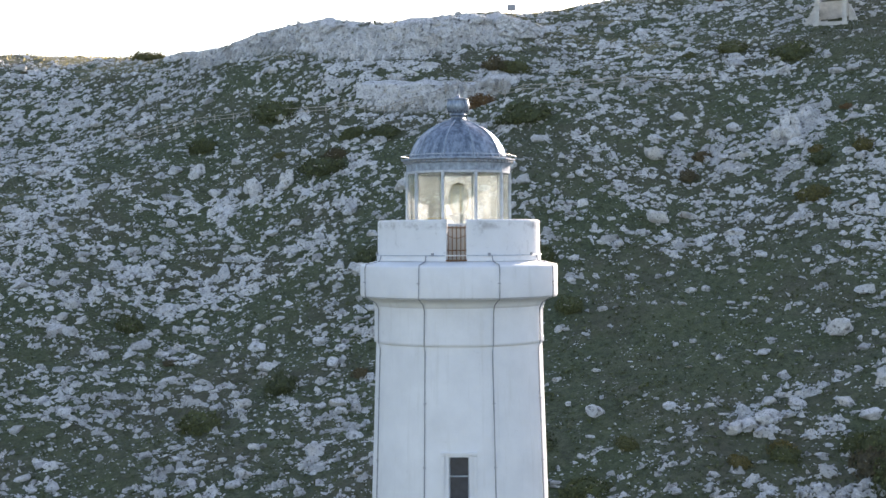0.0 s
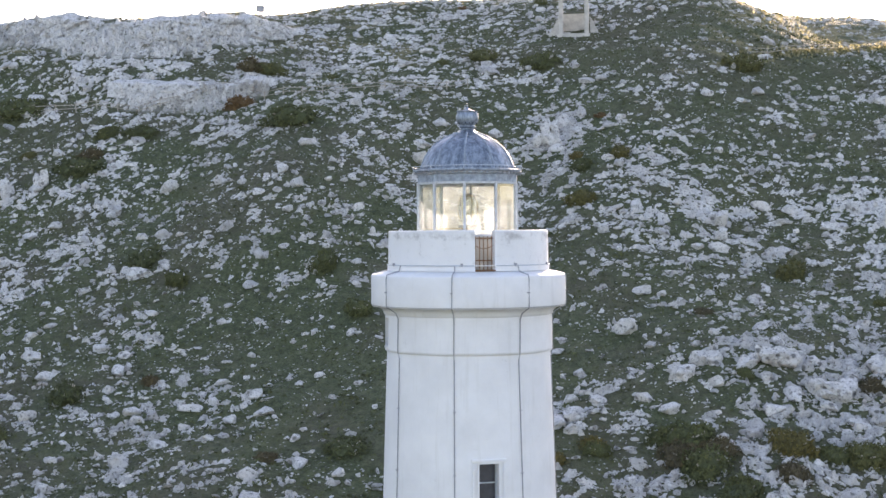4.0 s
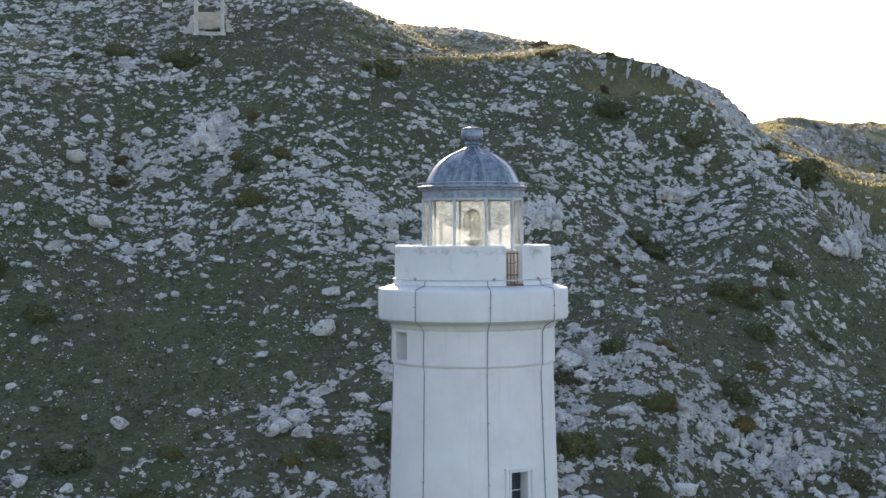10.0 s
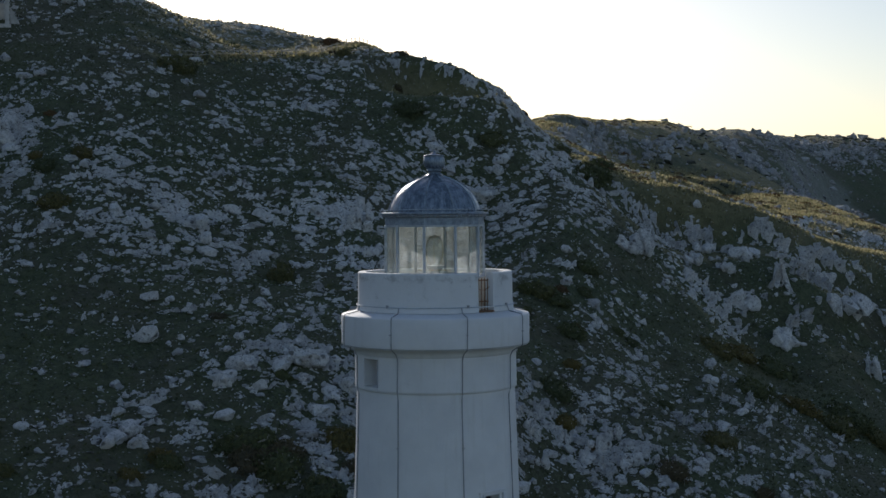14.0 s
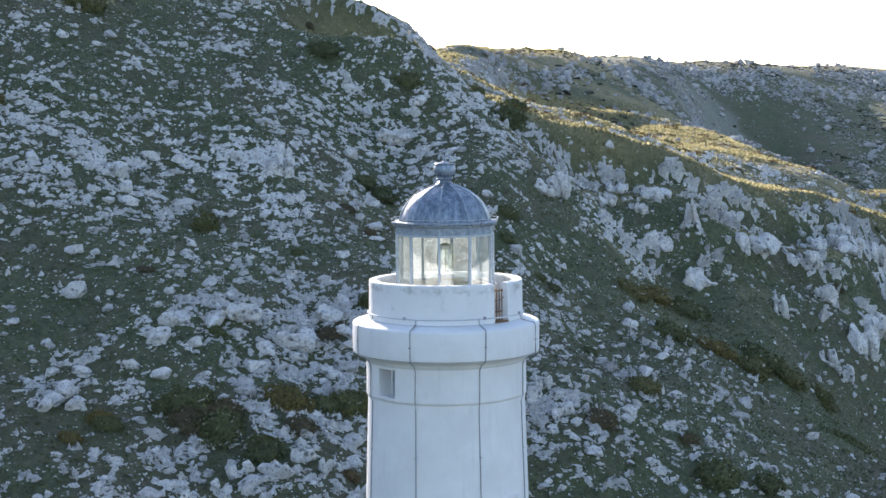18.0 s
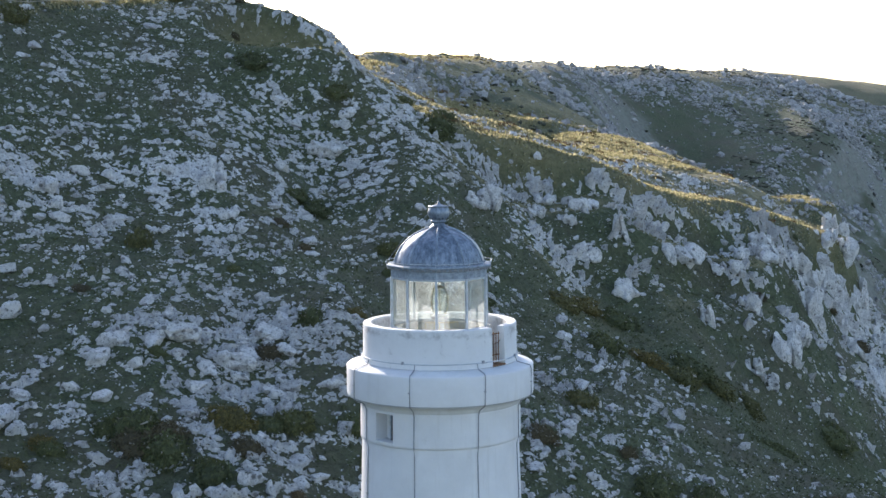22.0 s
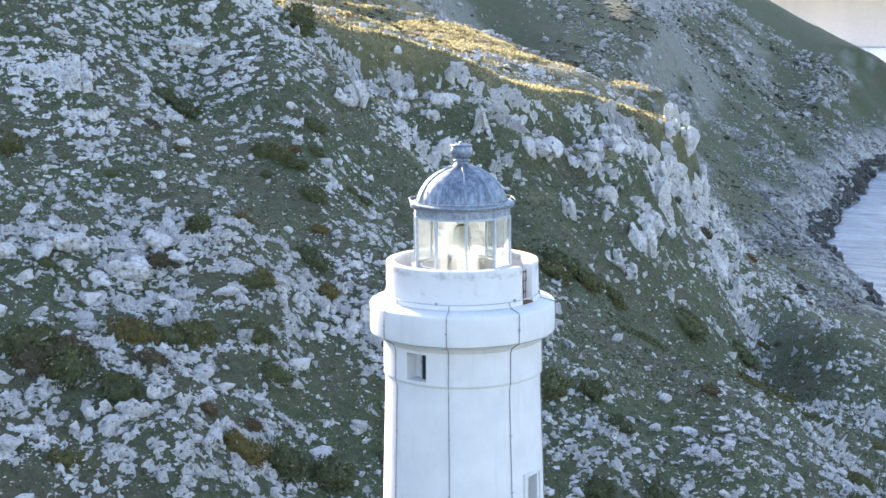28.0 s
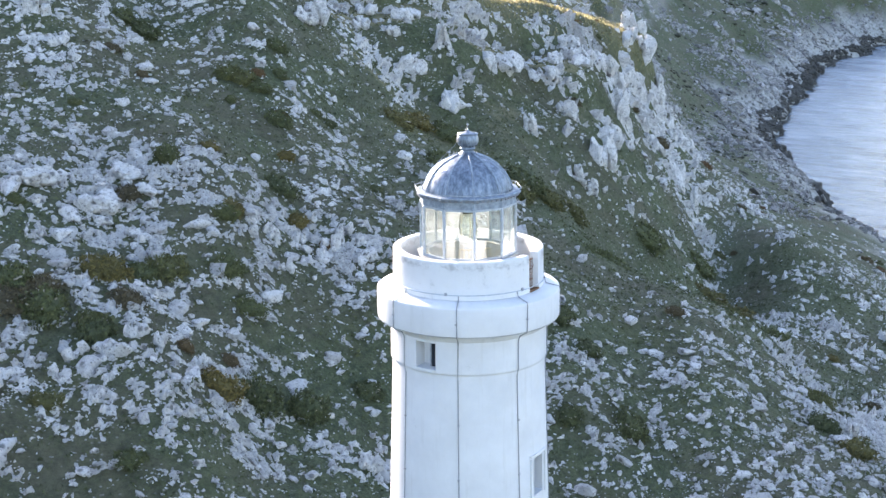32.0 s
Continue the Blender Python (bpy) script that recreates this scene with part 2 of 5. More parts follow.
def leaf_material(name, a, b):
    mat, tree, bsdf = material(name, 0.85)
    geo = tree.nodes.new("ShaderNodeNewGeometry")
    info = tree.nodes.new("ShaderNodeObjectInfo")
    tone = ramp(tree, geo.outputs["Random Per Island"], (0.0, a), (1.0, b))
    shift = ramp(tree, info.outputs["Random"], (0.0, (0.75, 0.8, 0.8)), (0.6, (1.0, 1.0, 0.9)), (1.0, (1.5, 1.05, 0.75)))
    tree.links.new(mix(tree, 1.0, tone, shift, "MULTIPLY"), bsdf.inputs["Base Color"])
    return mat


def straw_material():
    mat, tree, bsdf = material("straw_blades", 0.8)
    geo = tree.nodes.new("ShaderNodeNewGeometry")
    tone = ramp(tree, geo.outputs["Random Per Island"], (0.0, (0.17, 0.165, 0.075)), (0.6, (0.34, 0.305, 0.165)), (1.0, (0.44, 0.39, 0.23)))
    tree.links.new(tone, bsdf.inputs["Base Color"])
    thin = tree.nodes.new("ShaderNodeBsdfTranslucent")
    tree.links.new(tone, thin.inputs["Color"])
    both = tree.nodes.new("ShaderNodeMixShader")
    both.inputs[0].default_value = 0.55
    tree.links.new(bsdf.outputs[0], both.inputs[1])
    tree.links.new(thin.outputs[0], both.inputs[2])
    tree.links.new(both.outputs[0], tree.nodes["Material Output"].inputs[0])
    return mat


def sea_material():
    mat, tree, bsdf = material("sea_water", 0.22)
    geo = tree.nodes.new("ShaderNodeNewGeometry")
    long = tree.nodes.new("ShaderNodeMapping")
    long.inputs["Scale"].default_value, long.inputs["Rotation"].default_value = (1.0, 0.35, 1.0), (0, 0, radians(-28))
    tree.links.new(geo.outputs["Position"], long.inputs["Vector"])
    # Pale streaks put wave glints and sky sheen into the base colour.
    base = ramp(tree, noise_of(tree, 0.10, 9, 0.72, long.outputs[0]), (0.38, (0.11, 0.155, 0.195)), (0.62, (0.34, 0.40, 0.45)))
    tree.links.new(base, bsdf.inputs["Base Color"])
    bump(tree, bsdf, noise_of(tree, 0.30, 8, 0.68, long.outputs[0]), 1.0, 1.2)
    return mat


PLASTER = plaster_material()
PARAPET = parapet_material()
CABLE = simple("grey_cable_sheath", (0.30, 0.31, 0.33), 0.6)
RUST = simple("rusty_iron", (0.20, 0.11, 0.06), 0.8, 0.2, 0.5, 12)
SLATE_METAL = dome_material()
FRAME_PAINT = simple("grey_blue_painted_iron", (0.42, 0.46, 0.50), 0.5, 0.1, 0.3, 9)
EAVES_PAINT = simple("grey_blue_eaves_paint", (0.25, 0.30, 0.36), 0.6, 0.1, 0.45, 7)
PANE = pane_material()
PRISM = prism_material()
BRASS = simple("dull_brass", (0.45, 0.36, 0.18), 0.4, 0.8)
DARK = simple("dark_window_glass", (0.03, 0.035, 0.045), 0.15)
FLOOR = simple("cement_screed", (0.50, 0.47, 0.43), 0.8, 0, 0.2, 3)
CURTAIN = simple("cream_painted_inside_wall", (0.40, 0.395, 0.36), 0.7, 0, 0.1, 2)
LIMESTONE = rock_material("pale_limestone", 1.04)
COAST_ROCK = rock_material("grey_coast_rock", 0.46, 1.0)
# Same limestone in a darker copy: distance haze and shade put in its colour.
RIM_ROCK = rock_material("shade_toned_rim_rock", 0.66, 1.0)
WET_ROCK = rock_material("wet_dark_rock", 0.10, 0.9)
TURF = ground_material()
SHRUB_LEAF = leaf_material("shrub_leaves", (0.046, 0.056, 0.022), (0.140, 0.148, 0.056))
HEATH_LEAF = leaf_material("heath_leaves", (0.058, 0.046, 0.024), (0.150, 0.118, 0.060))
GRASS_BLADE = leaf_material("turf_blades", (0.030, 0.043, 0.018), (0.112, 0.132, 0.058))
STRAW = straw_material()
SCRUB = simple("dark_scrub", (0.035, 0.038, 0.020), 0.9, 0, 0.5, 2.0, 0.1)
WOOD = simple("weathered_fence_wood", (0.42, 0.375, 0.31), 0.85, 0, 0.3, 5)
CONCRETE = simple("old_concrete", (0.48, 0.46, 0.42), 0.9, 0, 0.25, 1.2)
SIGN = simple("grey_sign_sheet", (0.25, 0.26, 0.28), 0.5, 0.3)
SEA = sea_material()


# ---- mesh helpers ----
def part(name, bm, mat, parent=None, label="", smooth=False):
    me = bpy.data.meshes.new(name)
    bmesh.ops.recalc_face_normals(bm, faces=bm.faces)
    bm.to_mesh(me)
    bm.free()
    me.materials.append(mat)
    if smooth:
        me.polygons.foreach_set("use_smooth", [True] * len(me.polygons))
    ob = new(name, me)
    if parent:
        ob.parent = parent
    if label:
        ob["label"] = label
    return ob


def soup(name, verts, tris, mat, smooth=False):
    """One mesh from arrays of places and triangles (or quads)."""
    me = bpy.data.meshes.new(name)
    n, k = len(tris), tris.shape[1]
    me.vertices.add(len(verts))
    me.vertices.foreach_set("co", np.asarray(verts, np.float32).ravel())
    me.loops.add(n * k)
    me.loops.foreach_set("vertex_index", np.asarray(tris, np.int32).ravel())
    me.polygons.add(n)
    me.polygons.foreach_set("loop_start", np.arange(0, n * k, k, dtype=np.int32))
    me.polygons.foreach_set("use_smooth", np.full(n, smooth))
    me.update(calc_edges=True)
    me.materials.append(mat)
    return me


def lathe(bm, profile, n=96, start=0.0, end=360.0, cap=False):
    """Turns a profile of (radius, height) about the upright axis; angles from -y towards +x."""
    full = abs(end - start) >= 359.9
    steps = n if full else n + 1
    rings = []
    for i in range(steps):
        a = radians(start + (end - start) * i / n)
        rings.append([bm.verts.new((r * math.sin(a), -r * math.cos(a), z)) for r, z in profile])
    for i in range(n):
        one, two = rings[i], rings[(i + 1) % steps]
        for k in range(len(profile) - 1):
            bm.faces.new((one[k], two[k], two[k + 1], one[k + 1]))
    if not full and cap:
        bm.faces.new(rings[0])
        bm.faces.new(rings[-1])
    return bm


def box(bm, size, m):
    bmesh.ops.create_cube(bm, size=1, matrix=m @ Matrix.Diagonal((*size, 1)))
    return bm


def tube(bm, places, radius, sides=8):
    """A round bar along the places."""
    places = [Vector(p) for p in places]
    rings = []
    for i, p in enumerate(places):
        way = (places[min(i + 1, len(places) - 1)] - places[max(i - 1, 0)]).normalized()
        q = way.to_track_quat("Z", "Y")
        rings.append([bm.verts.new(p + q @ Vector((radius * math.cos(k * math.tau / sides), radius * math.sin(k * math.tau / sides), 0))) for k in range(sides)])
    for a, b in zip(rings, rings[1:]):
        for k in range(sides):
            bm.faces.new((a[k], a[(k + 1) % sides], b[(k + 1) % sides], b[k]))
    bm.faces.new(rings[0][::-1])
    bm.faces.new(rings[-1])
    return bm


def ring_at(deg, r, z):
    a = radians(deg)
    return (r * math.sin(a), -r * math.cos(a), z)


# ---- the lie of the land ----
AZ = [-40.0, -25.0, -10.0, -2.0, 5.0, 12.0, 19.0, 26.0, 32.0, 37.0, 41.0, 45.0, 49.0, 53.0, 56.5, 60.0, 63.0, 66.0, 69.0, 72.0, 76.0, 84.0, 100.0]
RADII = [30, 60, 90, 115, 140, 165, 190, 215, 245, 285, 350, 440, 560, 720, 900, 1150, 1600, 2300]
HEIGHTS_WEST = [
    [-2.3, 3.2, 10.6, 16.7, 22.2, 28.6, 36.5, 47.5, 58.4, 63.2, 60.2, 51.6, 42.6, 34.0, 26.1, 19.2, 8.4, -3.7],
    [-2.5, 3.0, 10.4, 17.7, 25.1, 31.9, 39.0, 51.9, 61.5, 65.7, 63.2, 57.2, 51.2, 44.2, 36.7, 30.3, 20.6, 9.6],
    [-2.7, 3.2, 10.0, 17.9, 28.3, 38.3, 45.4, 57.6, 63.3, 63.5, 63.1, 62.2, 60.9, 54.1, 46.7, 40.7, 32.0, 21.7],
    [-2.8, 2.9, 10.6, 17.5, 27.9, 42.1, 57.8, 61.5, 59.7, 60.2, 62.9, 62.7, 62.9, 59.1, 53.1, 47.8, 39.2, 29.1],
]
HEIGHTS_CREST = [
    [-3.4, 2.7, 12.1, 18.9, 31.6, 46.3, 61.2, 62.6, 55.7, 56.7, 60.7, 61.8, 65.1, 65.1, 61.0, 56.5, 48.2, 38.6],
    [-4.0, 1.8, 13.6, 20.6, 36.1, 48.9, 57.8, 67.1, 60.7, 62.0, 63.4, 64.7, 68.7, 71.0, 69.1, 65.7, 57.8, 48.5],
    [-4.6, 0.9, 12.9, 22.1, 32.8, 47.1, 58.8, 67.6, 68.9, 69.4, 67.9, 67.5, 70.8, 75.0, 75.5, 73.7, 66.2, 56.4],
    [-5.2, 0.3, 13.7, 22.2, 34.0, 47.1, 59.4, 68.7, 66.9, 69.4, 66.7, 64.2, 67.8, 76.0, 81.9, 85.2, 77.0, 61.6],
]
HEIGHTS_NORTH = [
    [-5.1, -1.7, 11.9, 22.5, 30.0, 43.0, 55.2, 59.0, 66.3, 64.9, 64.3, 59.1, 62.4, 73.8, 85.0, 90.7, 85.4, 66.2],
    [-4.9, 0.5, 11.5, 20.1, 28.7, 40.2, 53.3, 59.2, 61.2, 59.7, 59.9, 54.1, 57.3, 68.2, 83.4, 92.6, 89.5, 71.3],
    [-4.1, 1.6, 6.4, 20.4, 25.4, 34.4, 55.1, 48.5, 57.7, 50.4, 53.4, 49.5, 51.8, 65.3, 81.2, 92.4, 94.3, 75.7],
    [-3.9, 0.4, 4.0, 15.0, 24.1, 35.1, 41.4, 32.6, 44.6, 46.7, 57.2, 60.1, 51.9, 65.3, 77.3, 88.5, 94.0, 80.2],
]
HEIGHTS_SPUR = [
    [-3.6, -1.1, 0.8, 13.3, 16.9, 26.4, 32.6, 34.8, 39.2, 35.4, 41.3, 60.8, 62.6, 73.5, 72.1, 80.4, 87.9, 83.9],
    [-3.6, -1.9, -0.3, 9.0, 14.0, 16.2, 30.2, 29.7, 33.3, 33.2, 37.8, 44.1, 60.0, 71.5, 73.1, 72.9, 76.8, 81.7],
    [-3.5, -2.1, -1.1, 6.1, 8.9, 12.2, 19.3, 22.7, 27.3, 30.9, 30.3, 23.5, 9.2, 63.4, 75.5, 73.6, 70.2, 68.2],
    [-3.3, -1.9, -1.9, 2.5, 3.9, -0.0, 12.5, 19.8, 20.6, 24.5, 10.0, 5.2, 17.6, 44.4, 73.5, 81.7, 67.3, 44.7],
]
HEIGHTS_EAST = [
    [-3.1, -2.1, -1.7, 2.2, 1.3, -8.8, -2.1, 4.0, 7.7, 11.0, 2.8, 13.0, 2.5, 36.0, 50.9, 78.7, 47.6, 26.9],
    [-2.7, -2.5, -2.0, -1.4, -2.8, -8.7, -14.5, -13.5, -7.1, -10.9, -17.2, -27.2, -22.5, -15.0, 20.6, 68.0, 51.5, 32.7],
    [-2.5, -2.9, -2.8, -4.1, -9.0, -10.2, -12.7, -9.4, -15.4, -22.9, -29.1, -35.0, -40.9, -21.6, -18.0, 35.1, 7.1, 10.4],
    [-2.2, -3.4, -4.2, -6.9, -11.5, -13.1, -14.4, -15.8, -22.0, -27.8, -35.9, -47.3, -46.1, -25.2, 5.9, 1.5, -21.0, -36.8],
]
HEIGHTS_SHORE = [
    [-2.0, -4.3, -6.4, -10.0, -14.3, -17.4, -20.1, -23.8, -29.6, -36.5, -46.2, -57.1, -41.9, -23.6, -11.3, -72.8, -66.0, -129.9],
    [-1.9, -5.7, -10.6, -15.8, -21.2, -26.2, -31.1, -36.1, -43.0, -51.1, -63.6, -64.6, -50.3, -41.0, -50.8, -90.0, -99.9, -131.8],
    [-1.5, -8.6, -18.8, -27.5, -36.0, -44.2, -51.5, -57.8, -65.4, -71.0, -69.8, -66.2, -60.7, -62.8, -72.8, -84.3, -102.3, -122.0],
]
CENTRE = (-25.0, -30.0)
SEA_LEVEL = -55.0
LAND = np.array(HEIGHTS_WEST + HEIGHTS_CREST + HEIGHTS_NORTH + HEIGHTS_SPUR + HEIGHTS_EAST + HEIGHTS_SHORE)


def cubic_weights(nodes, u):
    n = len(nodes)
    u = np.clip(u, nodes[0], nodes[-1])
    k = np.clip(np.searchsorted(nodes, u) - 1, 0, n - 2)
    h = nodes[k + 1] - nodes[k]
    t = (u - nodes[k]) / h
    slope = np.zeros((n, n))
    for i in range(n):
        a, b = max(i - 1, 0), min(i + 1, n - 1)
        slope[i, b] += 1 / (nodes[b] - nodes[a])
        slope[i, a] -= 1 / (nodes[b] - nodes[a])
    return k, h, t, slope


def along(nodes, values, u):
    """A smooth curve through rows of values at uneven nodes: values has one column per place."""
    k, h, t, slope = cubic_weights(nodes, u)
    d = slope @ values
    cols = np.arange(len(u))
    return ((2 * t**3 - 3 * t**2 + 1) * values[k, cols] + (t**3 - 2 * t**2 + t) * h * d[k, cols]
            + (-2 * t**3 + 3 * t**2) * values[k + 1, cols] + (t**3 - t**2) * h * d[k + 1, cols])


def lattice(ix, iy, seed):
    h = (ix.astype(np.int64) * 374761393 + iy.astype(np.int64) * 668265263 + seed * 974634777) & 0xFFFFFFFF
    h = ((h ^ (h >> 13)) * 1274126177) & 0xFFFFFFFF
    return ((h ^ (h >> 16)) & 0xFFFF) / 65535.0


def rough(x, y, seed):
    ix, iy = np.floor(x), np.floor(y)
    fx, fy = x - ix, y - iy
    fx, fy = fx * fx * (3 - 2 * fx), fy * fy * (3 - 2 * fy)
    a, b = lattice(ix, iy, seed), lattice(ix + 1, iy, seed)
    c, d = lattice(ix, iy + 1, seed), lattice(ix + 1, iy + 1, seed)
    return (a + (b - a) * fx) * (1 - fy) + (c + (d - c) * fx) * fy


def cloud(x, y, size, seed, octaves=4, keep=0.5):
    total, amp, s = 0.0, 1.0, 0.0
    for o in range(octaves):
        total = total + amp * rough(x / size * 2**o + 17.3 * o, y / size * 2**o - 9.1 * o, seed + o)
        s += amp
        amp *= keep
    return total / s


def ease(t):
    t = np.clip(t, 0, 1)
    return t * t * (3 - 2 * t)


# rock steps: the foot line (uphill on its left), height, sharpness, reach, raggedness
SCARPS = [
    ([(-52, 181), (-44, 175), (-36, 169), (-28, 161), (-22, 155), (-14, 151), (-6, 152), (2, 156), (10, 160)], 5.0, 2.4, 9, 1.2),
    ([(-17, 140), (-10, 137), (-2, 134), (4, 136)], 2.8, 1.4, 6, 0.8),
    ([(98, 97), (110, 91), (122, 88), (136, 85), (152, 83), (170, 83), (188, 82), (202, 84), (214, 91)], 5.5, 2.2, 9, 2.5),
    ([(113, 74), (128, 73), (144, 71), (157, 70), (178, 74), (198, 80)], 4.6, 2.8, 9, 4.0),
    ([(121, 127), (134, 141), (146, 153), (156, 164), (163, 172)], 3.6, 4.5, 12, 0.8),
    ([(222, 190), (250, 187), (275, 182), (300, 176), (325, 166), (346, 160)], 5.0, 2.5, 12, 4.0),
]
# grassy shelves: middle line with heights, half width
SHELVES = [
    ([(96, 117, 45.5), (106, 108, 42.6), (118, 97, 38.6), (134, 93, 33.4), (152, 93, 29.6), (172, 94, 26.6), (187, 91, 23.6), (196, 89, 21.6)], 9.0),
    ([(222, 201, 45.2), (250, 200, 42.2), (275, 194, 37.6), (294, 188, 33.4), (312, 180, 27.6), (330, 174, 22.6), (342, 170, 19.4)], 17.0),
]


def scarp(x, y, line, high, sharp, reach, ragged):
    best = np.full(x.shape, 1e9)
    side = np.zeros(x.shape)
    fade = np.zeros(x.shape)
    total = len(line) - 1
    for i, ((ax, ay), (bx, by)) in enumerate(zip(line, line[1:])):
        dx, dy = bx - ax, by - ay
        ln = math.hypot(dx, dy)
        u = ((x - ax) * dx + (y - ay) * dy) / ln**2
        c = np.clip(u, 0, 1)
        px, py = x - ax - c * dx, y - ay - c * dy
        d = np.hypot(px, py)
        s = np.where(dx * (y - ay) - dy * (x - ax) > 0, 1.0, -1.0)
        near = d < best
        best = np.where(near, d, best)
        side = np.where(near, s * d, side)
        fade = np.where(near, (i + c) / total, fade)
    s = side + ragged * (cloud(x, y, reach * 0.8, 71, 4, 0.6) - 0.5) * 2
    ends = ease(fade * 6) * ease((1 - fade) * 6)
    return high * ends * (ease(0.5 + s / (2 * sharp)) - ease(0.5 + s / (2 * reach))) * (best < reach * 3)


# the waterline of the bay, with the sea on its left
COAST = [(131, -139), (197, -69), (258, 0), (304, 46), (332, 69), (354, 85), (390, 103), (434, 128), (464, 146), (504, 168), (576, 190), (647, 205),
         (749, 232), (853, 242), (943, 246), (1010, 190), (1089, 87), (1250, -60)][::-1]


def offshore(x, y):
    """Metres out from the waterline; negative on the land."""
    best = np.full(x.shape, 1e9)
    out = np.zeros(x.shape)
    for (ax, ay), (bx, by) in zip(COAST, COAST[1:]):
        dx, dy = bx - ax, by - ay
        c = np.clip(((x - ax) * dx + (y - ay) * dy) / (dx * dx + dy * dy), 0, 1)
        d = np.hypot(x - ax - c * dx, y - ay - c * dy)
        side = np.where(dx * (y - ay) - dy * (x - ax) > 0, 1.0, -1.0)
        out = np.where(d < best, side * d, out)
        best = np.minimum(best, d)
    return out


def shelf(x, y):
    """How far a place lies on a grassy shelf (0 to 1), and the shelf's height there."""
    much, high = np.zeros(x.shape), np.zeros(x.shape)
    for line, half in SHELVES:
        best = np.full(x.shape, 1e9)
        tall = np.zeros(x.shape)
        for (ax, ay, az), (bx, by, bz) in zip(line, line[1:]):
            dx, dy = bx - ax, by - ay
            c = np.clip(((x - ax) * dx + (y - ay) * dy) / (dx * dx + dy * dy), 0, 1)
            px, py = x - ax - c * dx, y - ay - c * dy
            d = np.hypot(px, py)
            side = (dx * py - dy * px) / math.hypot(dx, dy)
            tall = np.where(d < best, az + c * (bz - az) + 0.15 * side, tall)
            best = np.minimum(best, d)
        w = 1 - ease((best / half - 0.55 + (cloud(x, y, 9, 131, 3) - 0.5) * 0.5) / 0.6)
        much, high = np.maximum(much, w), np.where(w > 0, tall, high)
    return much, high


def land(x, y, fine=True):
    """The ground's height, for arrays of places."""
    x, y = np.asarray(x, float), np.asarray(y, float)
    az = np.degrees(np.arctan2(x - CENTRE[0], y - CENTRE[1]))
    r = np.hypot(x - CENTRE[0], y - CENTRE[1])
    nodes = np.array(AZ, float)
    behind = (az < -40) | (az > 100)
    wrap = np.where(az > 0, az - 100, az + 260)
    across = np.clip(wrap / 220, 0, 1)
    lr = np.log(np.clip(r, RADII[0], RADII[-1]))
    k, h, t, slope = cubic_weights(np.log(np.array(RADII, float)), lr)
    d = LAND @ slope.T
    cols = (2 * t**3 - 3 * t**2 + 1) * LAND[:, k] + (t**3 - 2 * t**2 + t) * h * d[:, k] + (-2 * t**3 + 3 * t**2) * LAND[:, k + 1] + (t**3 - t**2) * h * d[:, k + 1]
    z = along(nodes, cols, az)
    z = np.where(behind, cols[-1] * (1 - across) + cols[0] * across - 40 * np.sin(np.pi * across) * ease(r / 400), z)
    z = z + (1 - ease(r / 30)) * (LAND[:, 0].mean() - z)
    z = z - ease((r - 2300) / 1500) * (z + 75)
    # the far coast across the water
    z = z + 205 * np.exp(-((r - 4350) / 300) ** 2) * ease((az - 61) / 5) * ease((112 - az) / 25) * (0.8 + 0.4 * cloud(az, r * 0, 6, 161, 3))
    z = np.where(z < -54.0, -54.0 + (z + 54.0) * 1.6, z)
    out = offshore(x, y) + (cloud(x, y, 34, 141, 4, 0.6) - 0.5) * 26
    z = np.where((out < 0) & (x > 180) & (r < 1500), np.minimum(z, np.maximum(SEA_LEVEL + 1.5 - out * 0.85, z - 90 * ease((80 + out) / 50))), z)
    bank = SEA_LEVEL + np.clip(-out * 0.85, 0, 6.0) - np.clip(out * 0.6, 0, 20)
    shore = ease((120 - np.abs(out)) / 60) * ease((x - 150) / 60)
    z = np.where(out > 0, np.where((x > 180) & (r < 1500), np.minimum(z, bank), z), z + shore * (np.maximum(z, bank + np.clip(-out - 6, 0, 60) * 0.12) - z))
    if fine:
        lift = ease((r - 25) / 40)
        z = z + lift * ((cloud(x, y, 26, 3, 4) - 0.5) * 1.4 + (cloud(x, y, 7, 11, 4, 0.6) - 0.5) * 1.3)
        z = z + (cloud(x, y, 90, 23, 5, 0.55) - 0.5) * 6 * ease((r - 480) / 300)
        for line, *rest in SCARPS:
            z = z + scarp(x, y, line, *rest)
    much, high = shelf(x, y)
    z = z + much * 0.8 * (high - z + (cloud(x, y, 11, 137, 3) - 0.5) * 1.2)
    return z


